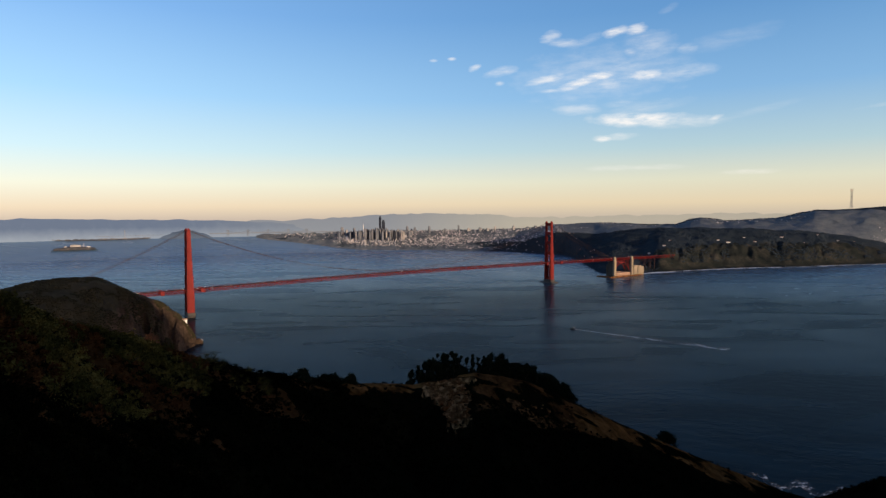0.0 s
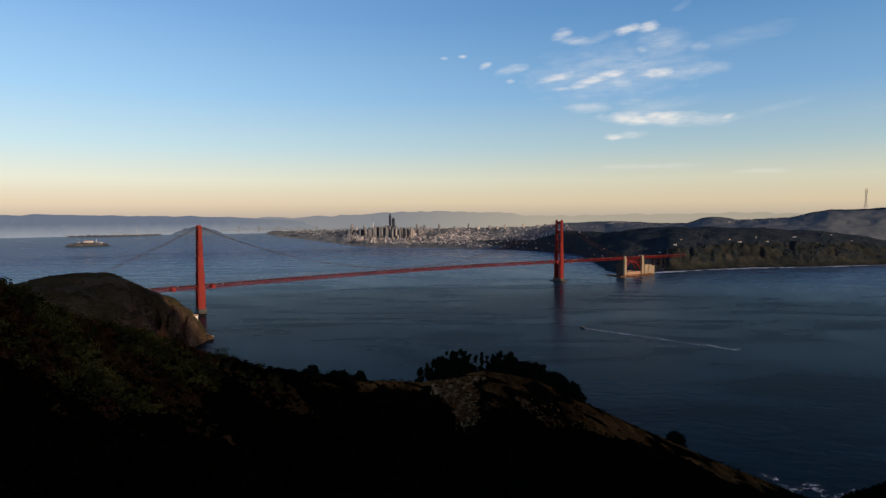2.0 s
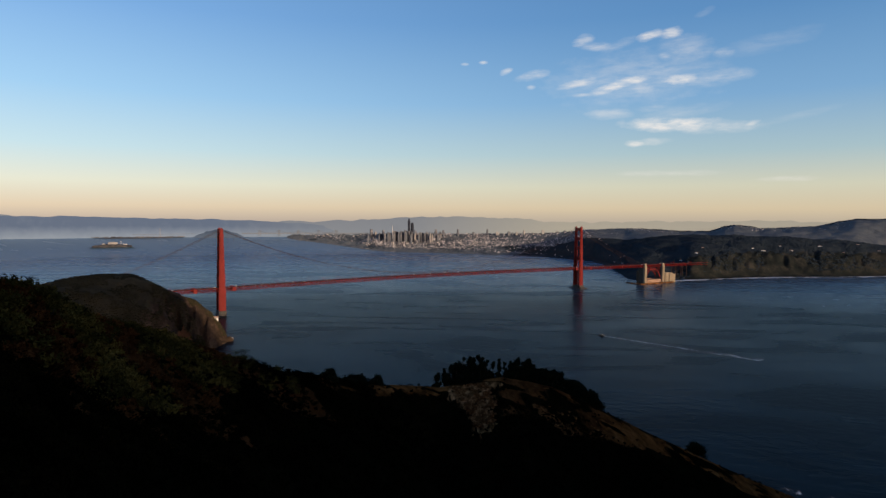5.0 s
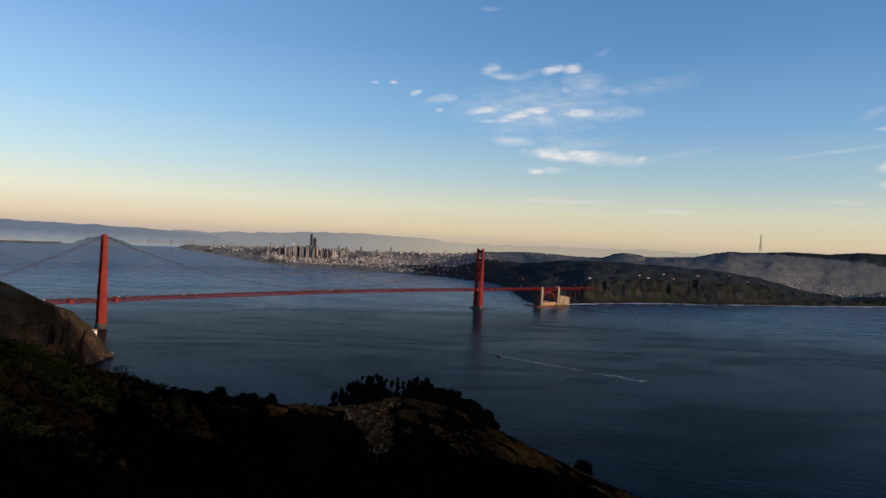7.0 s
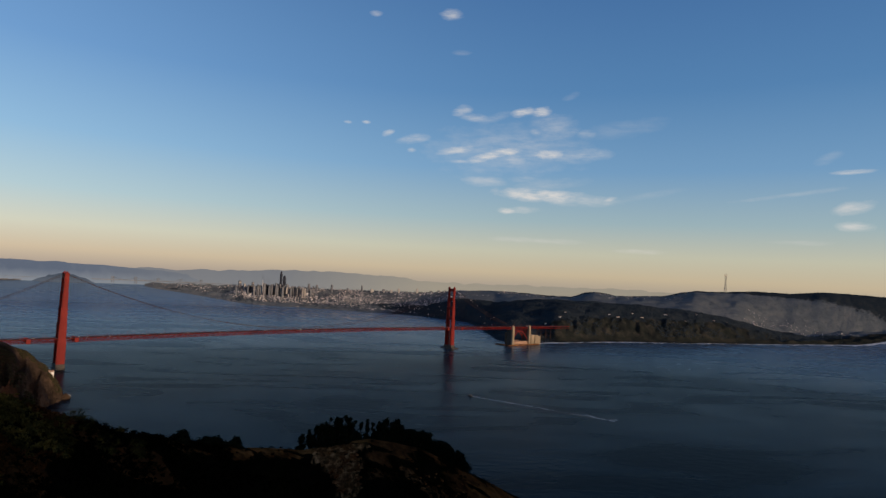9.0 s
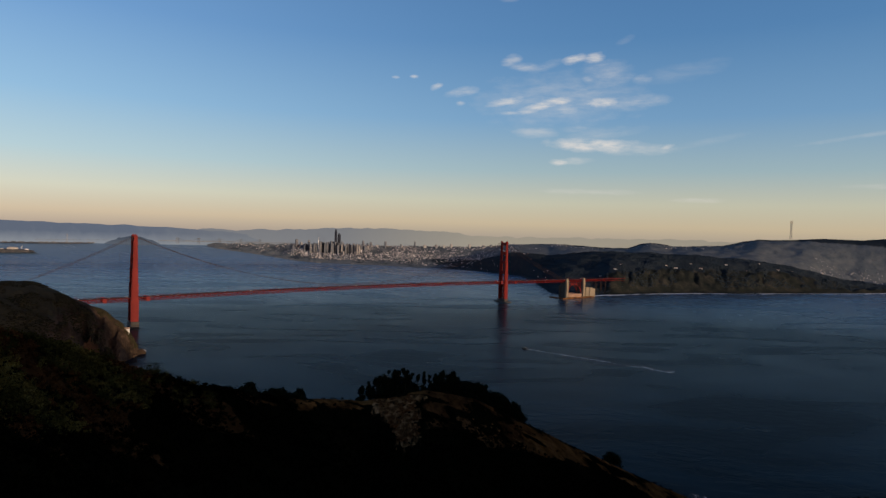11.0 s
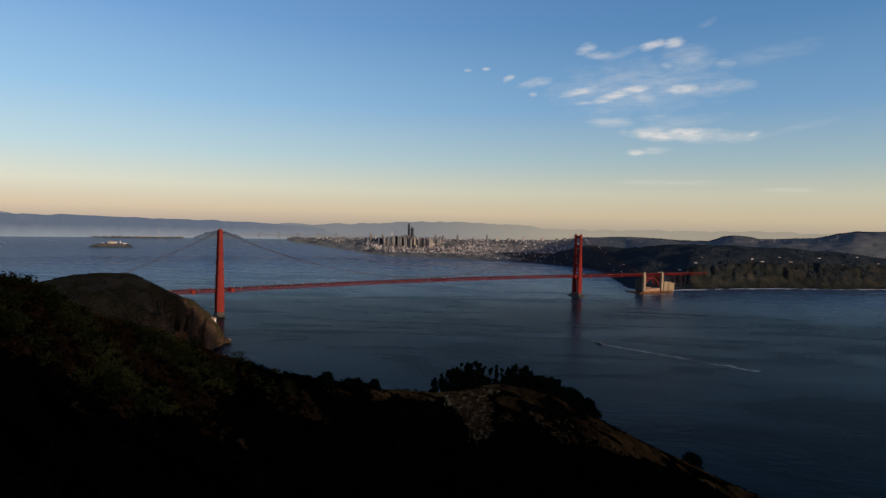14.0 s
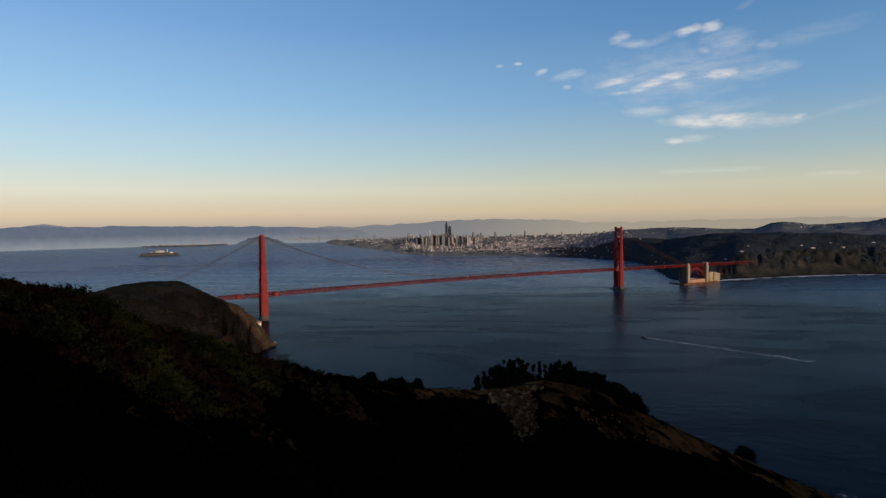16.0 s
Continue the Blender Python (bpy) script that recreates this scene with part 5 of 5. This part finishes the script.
build_mast()


# ---------------------------------------------------------------- woods and scrub
_t = (1 + 5 ** 0.5) / 2
ICO_V = np.array([(-1, _t, 0), (1, _t, 0), (-1, -_t, 0), (1, -_t, 0), (0, -1, _t), (0, 1, _t), (0, -1, -_t), (0, 1, -_t), (_t, 0, -1), (_t, 0, 1), (-_t, 0, -1), (-_t, 0, 1)]) / math.hypot(1, _t)
ICO_F = np.array([(0, 11, 5), (0, 5, 1), (0, 1, 7), (0, 7, 10), (0, 10, 11), (1, 5, 9), (5, 11, 4), (11, 10, 2), (10, 7, 6), (7, 1, 8), (3, 9, 4), (3, 4, 2), (3, 2, 6), (3, 6, 8), (3, 8, 9), (4, 9, 5), (2, 4, 11), (6, 2, 10), (8, 6, 7), (9, 8, 1)])


def build_far_woods():
    g = np.random.default_rng(4)
    n = 36000
    az = g.uniform(2.5, 42, n)
    rs, rw = np.interp(az, SHORE_AZ, SHORE_R), np.interp(az, WOOD_AZ, WOOD_R)
    r = rs + 60 + (rw + 90 - rs - 60) * g.uniform(0, 1, n)
    keep = (fbm(az * 0.8, r / 140, 3) > -0.22 + 0.10 * (r < rs + 260)) & (g.random(n) < np.interp(az, [2.5, 7], [0.1, 1])) & (r > rs + 50) & ~((az < 17.2) & (az > 14) & (r < 2900))
    keep &= (az > 14) | (r > rs + 280) | (g.random(n) < 0.25)
    az, r = az[keep], r[keep]
    az3 = g.uniform(-16, 8, 6000)
    rs3 = np.interp(az3, SHORE_AZ, SHORE_R)
    r3 = rs3 + 20 + (4880 - rs3 - 20) * g.random(6000) ** 1.3
    k3 = (fbm(az3 * 0.55 + 7, r3 / 75, 4) > 0.12) | (g.random(6000) < 0.10)
    az, r = np.concatenate([az, az3[k3]]), np.concatenate([r, r3[k3]])
    # groves along the skyline hills
    az4 = g.uniform(11, 46, 1500)
    az4 = az4[fbm(az4 * 0.8, az4 * 0 + 2, 3) > -0.02]
    az, r = np.concatenate([az, az4]), np.concatenate([r, g.uniform(4835, 4888, len(az4))])
    n = len(az)
    x, y = polar(az, r)
    z = shore_land(az, r)
    size = g.uniform(1.7, 3.8, n) * np.where(az < 7, 0.9, 1.0)
    size[-len(az4):] *= 0.35 + 0.75 * g.random(len(az4))
    V = ICO_V[None] * (1 + g.uniform(-0.3, 0.3, (n, 12, 1))) * (size[:, None, None] * np.array([1.15, 1.15, 0.8])) + np.stack([x, y, z + size * 0.2], -1)[:, None]
    F = (ICO_F[None] + 12 * np.arange(n)[:, None, None]).reshape(-1, 3)
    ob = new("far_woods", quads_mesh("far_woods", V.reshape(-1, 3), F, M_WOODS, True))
    tagged(ob, "dark cypress and pine woods on the coast", "woods", kind="stuff")


build_far_woods()


def build_headland_scrub():
    g = np.random.default_rng(17)
    A, X, Y, Z = HEADLAND_SURFACE
    k = g.integers(0, len(A), 16000)
    k = k[fbm(X[k] / 35, Y[k] / 35, 4) > np.where(A[k] > -26.5, 0.05, -0.12)]
    n = len(k)
    size = g.uniform(0.7, 2.1, n)
    at = np.stack([X[k] + g.uniform(-1.2, 1.2, n), Y[k] + g.uniform(-1.2, 1.2, n), Z[k] + size * 0.1], -1)
    V = ICO_V[None] * (1 + g.uniform(-0.35, 0.35, (n, 12, 1))) * (size[:, None, None] * np.array([1.1, 1.1, 0.75])) + at[:, None]
    F = (ICO_F[None] + 12 * np.arange(n)[:, None, None]).reshape(-1, 3)
    ob = new("headland_scrub", quads_mesh("headland_scrub", V.reshape(-1, 3), F, M_HEATH, True))
    tagged(ob, "dark olive scrub dotted over the headland", "scrub", kind="stuff")


build_headland_scrub()


def leaf_cloud(g, centres, radii, count, size, squash=0.8):
    """Small leaf quads filling soft clumps, denser outside. Returns (count, 4, 3)."""
    c = g.integers(0, len(centres), count)
    d = g.normal(size=(count, 3))
    d /= np.linalg.norm(d, axis=1)[:, None]
    P = centres[c] + d * (radii[c] * np.clip(np.abs(g.normal(0.55, 0.35, count)), 0.1, 1.45))[:, None] * np.array([1, 1, squash])
    a = g.normal(size=(count, 3))
    a /= np.linalg.norm(a, axis=1)[:, None]
    b = np.cross(a, g.normal(size=(count, 3)))
    b /= np.maximum(np.linalg.norm(b, axis=1), 1e-6)[:, None]
    k = (size * g.uniform(0.6, 1.3, count))[:, None]
    return np.stack([P - a * k, P - b * k * 0.5, P + a * k, P + b * k * 0.5], 1)


def leaves_mesh(name, L4, mat):
    Q = np.arange(len(L4) * 4).reshape(-1, 4)
    return quads_mesh(name, L4.reshape(-1, 3), Q, mat)


def build_tree(az, r, top_s, wide, seed, label, slim=False, name="cypress_tree"):
    g = np.random.default_rng(seed)
    x, y = (float(c) for c in polar(az, r))
    z0 = float(near_ground(np.array(x), np.array(y))) - 0.4
    h = EYE - top_s * r - z0
    root = thing(name, (x, y, z0), label, "tree", "trees on the knoll")
    lean = g.uniform(-0.06, 0.06, 2)
    ts = np.linspace(0, 0.92, 9)
    pts = np.stack([lean[0] * h * ts ** 2, lean[1] * h * ts ** 2, h * ts], -1)
    part("trunk", tube_mesh("trunk", pts, 0.035 * h * (1.05 - ts), M_BARK, 7), M_BARK, root)
    centres, radii = [], []
    for k in range(26 if slim else 34):
        t = g.uniform(0.12, 0.97) if slim else g.uniform(0.03, 0.97)
        a = g.uniform(0, 2 * math.pi)
        reach = wide * (0.45 if slim else 1.05) * (1.15 - t * 0.85) * g.uniform(0.3, 1.0)
        c = np.array([lean[0] * h * t * t + math.cos(a) * reach, lean[1] * h * t * t + math.sin(a) * reach, h * t])
        centres.append(c)
        radii.append(wide * (0.36 if slim else 0.52) * g.uniform(0.6, 1.1) * (1.1 - 0.55 * t))
        p0 = np.array([lean[0] * h * t * t, lean[1] * h * t * t, max(h * t - reach * 0.5, 0.3)])
        if k < 6:
            part("limb", tube_mesh("limb", np.linspace(p0, c, 4), np.array([0.16, 0.12, 0.08, 0.04]) * h / 10, M_BARK, 5), M_BARK, root)
    centres, radii = np.array(centres), np.array(radii)
    top = np.argmax(centres[:, 2])
    centres[top, 2] = h - radii[top] * 0.8
    centres[:, 2] = np.minimum(centres[:, 2], h - radii * 0.8)
    part("crown", leaves_mesh("crown", leaf_cloud(g, centres, radii, 3200 if slim else 7500, 0.45, 1.25), M_LEAF), M_LEAF, root)


# azimuth, distance, tangent of the top below the eye, half width, thin or not
BACK_TREES = [(-1.4, 316, 0.244, 3.6, 0), (0.3, 320, 0.229, 4.2, 0), (1.9, 321, 0.23, 3.6, 0), (4.2, 324, 0.235, 3.2, 0), (6.1, 326, 0.239, 3.8, 0), (7, 328, 0.246, 3.8, 0), (8.6, 330, 0.25, 4.2, 0),
              (10.3, 331, 0.264, 4.4, 0)]
FRONT_TREES = [(-2.8, 306, 0.257, 3.2, 0), (-1.9, 308, 0.25, 3.6, 0), (-1, 310, 0.24, 3.8, 0), (-0.2, 312, 0.231, 4, 0), (0.7, 314, 0.232, 4.2, 0), (1.4, 316, 0.2265, 4.4, 0), (2.5, 318, 0.236, 3.4, 1),
               (3.1, 318, 0.2315, 3.4, 1), (3.7, 318, 0.237, 3, 1), (4.7, 318, 0.2295, 4.2, 0), (5.6, 320, 0.231, 4.4, 0), (6.5, 322, 0.246, 3.4, 0), (7.5, 322, 0.244, 4.2, 0), (8.1, 324, 0.246, 4.4, 0),
               (9.1, 326, 0.258, 4.2, 0), (9.9, 326, 0.262, 4.4, 0), (10.7, 326, 0.269, 4.6, 0), (11.5, 328, 0.276, 4.6, 0), (12, 328, 0.286, 3.8, 0)]
for _k, (_az, _r, _s, _w, _slim) in enumerate(BACK_TREES + FRONT_TREES):
    build_tree(_az - 0.4, _r, _s, _w, 100 + _k, "thin half-bare dark pine on the knoll" if _slim else "dark dense wind-shaped cypress on the knoll", bool(_slim))
for _k, (_az, _r, _s, _w) in enumerate([(-13.1, 200, 0.2500, 3.2), (-11.3, 222, 0.2590, 2.6), (-10.4, 222, 0.2600, 2.8), (-8.7, 238, 0.2620, 2.8), (20.2, 338, 0.3440, 5.0)]):
    build_tree(_az, _r, _s, _w, 150 + _k, "low rounded dark bush on the ridge", name="bush")


def build_scrub():
    g = np.random.default_rng(9)
    az = g.uniform(-47, 40, 15000)
    R = np.interp(az, RIDGE_AZ, RIDGE_R)
    r = R * g.uniform(0.1, 1.04, 15000) ** 0.62
    x, y = polar(az, r)
    keep = ((fbm(x / 22, y / 22, 3) > -0.25) | (g.random(len(az)) < 0.6)) & (r > 24)
    bare = (stony_face(az, 0.985 - r / R) + 0.7 * fbm(x / 8, y / 8, 3) < 1.1) & (r > 0.71 * R)
    keep &= ~bare | (g.random(len(az)) < 0.10)
    keep &= ~((az > -9) & (az < 33) & (r > 0.85 * R)) | (g.random(len(az)) < 0.08)
    az, r, x, y = az[keep], r[keep], x[keep], y[keep]
    z = near_ground(x, y)
    # olive brush on the high shoulder, rusty bracken in its clearings, scrub painted shade-black in the hollow below
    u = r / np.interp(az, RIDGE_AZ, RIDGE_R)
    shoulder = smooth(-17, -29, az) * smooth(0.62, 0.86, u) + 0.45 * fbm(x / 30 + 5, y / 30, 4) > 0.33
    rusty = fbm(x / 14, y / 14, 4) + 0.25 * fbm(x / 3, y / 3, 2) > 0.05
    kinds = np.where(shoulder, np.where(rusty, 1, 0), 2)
    out = [[], [], []]
    for k in range(len(az)):
        s = g.uniform(0.45, 1.2) * (1.5 if g.random() < 0.12 else 1.0) * (1.0 if r[k] > 60 else 0.75) * (0.6 if kinds[k] == 1 else 1.0)
        m = 3
        cs = np.stack([g.uniform(-0.8, 0.8, m) * s, g.uniform(-0.8, 0.8, m) * s, g.uniform(0.2, 0.6, m) * s], -1)
        n = 130 if r[k] < 55 else 64 if r[k] < 120 else 26
        L4 = leaf_cloud(g, cs, np.full(m, 0.7 * s), n, 0.10 if r[k] < 55 else 0.18 if r[k] < 120 else 0.34, 0.75)
        out[kinds[k]].append(L4 + np.array([x[k], y[k], z[k]]))
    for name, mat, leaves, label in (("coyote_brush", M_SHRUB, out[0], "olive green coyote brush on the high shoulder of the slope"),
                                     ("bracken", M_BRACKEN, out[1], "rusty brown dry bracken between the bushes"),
                                     ("shaded_scrub", M_SHADED_SCRUB, out[2], "near-black scrub filling the hollow, shade put into its colour")):
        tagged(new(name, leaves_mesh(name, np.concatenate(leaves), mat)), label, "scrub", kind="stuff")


build_scrub()


def build_shrubs():
    """Taller single shrubs that stand out along the near crest."""
    g = np.random.default_rng(31)
    for k in range(46):
        az = g.uniform(-46, -16)
        r = float(np.interp(az, RIDGE_AZ, RIDGE_R)) * g.uniform(0.86, 1.0)
        x, y = (float(c) for c in polar(az, r))
        z = float(near_ground(np.array(x), np.array(y)))
        size = g.uniform(0.7, 1.5) * (1 + 0.3 * (r > 100))
        root = thing("shrub", (x, y, z), "dark rounded coyote brush on the hillside", "shrub", "shrubs along the crest")
        m = 7
        cs = np.stack([g.uniform(-1, 1, m), g.uniform(-1, 1, m), g.uniform(0.25, 1.0, m)], -1) * size
        for j in range(3):
            part("stem", tube_mesh("stem", np.linspace((0, 0, -0.2), cs[j], 4), np.array([0.06, 0.05, 0.04, 0.02]), M_BARK, 5), M_BARK, root)
        part("crown", leaves_mesh("crown", leaf_cloud(g, cs, np.full(m, 0.55 * size), 420, 0.16, 0.85), M_SHRUB), M_SHRUB, root)


build_shrubs()
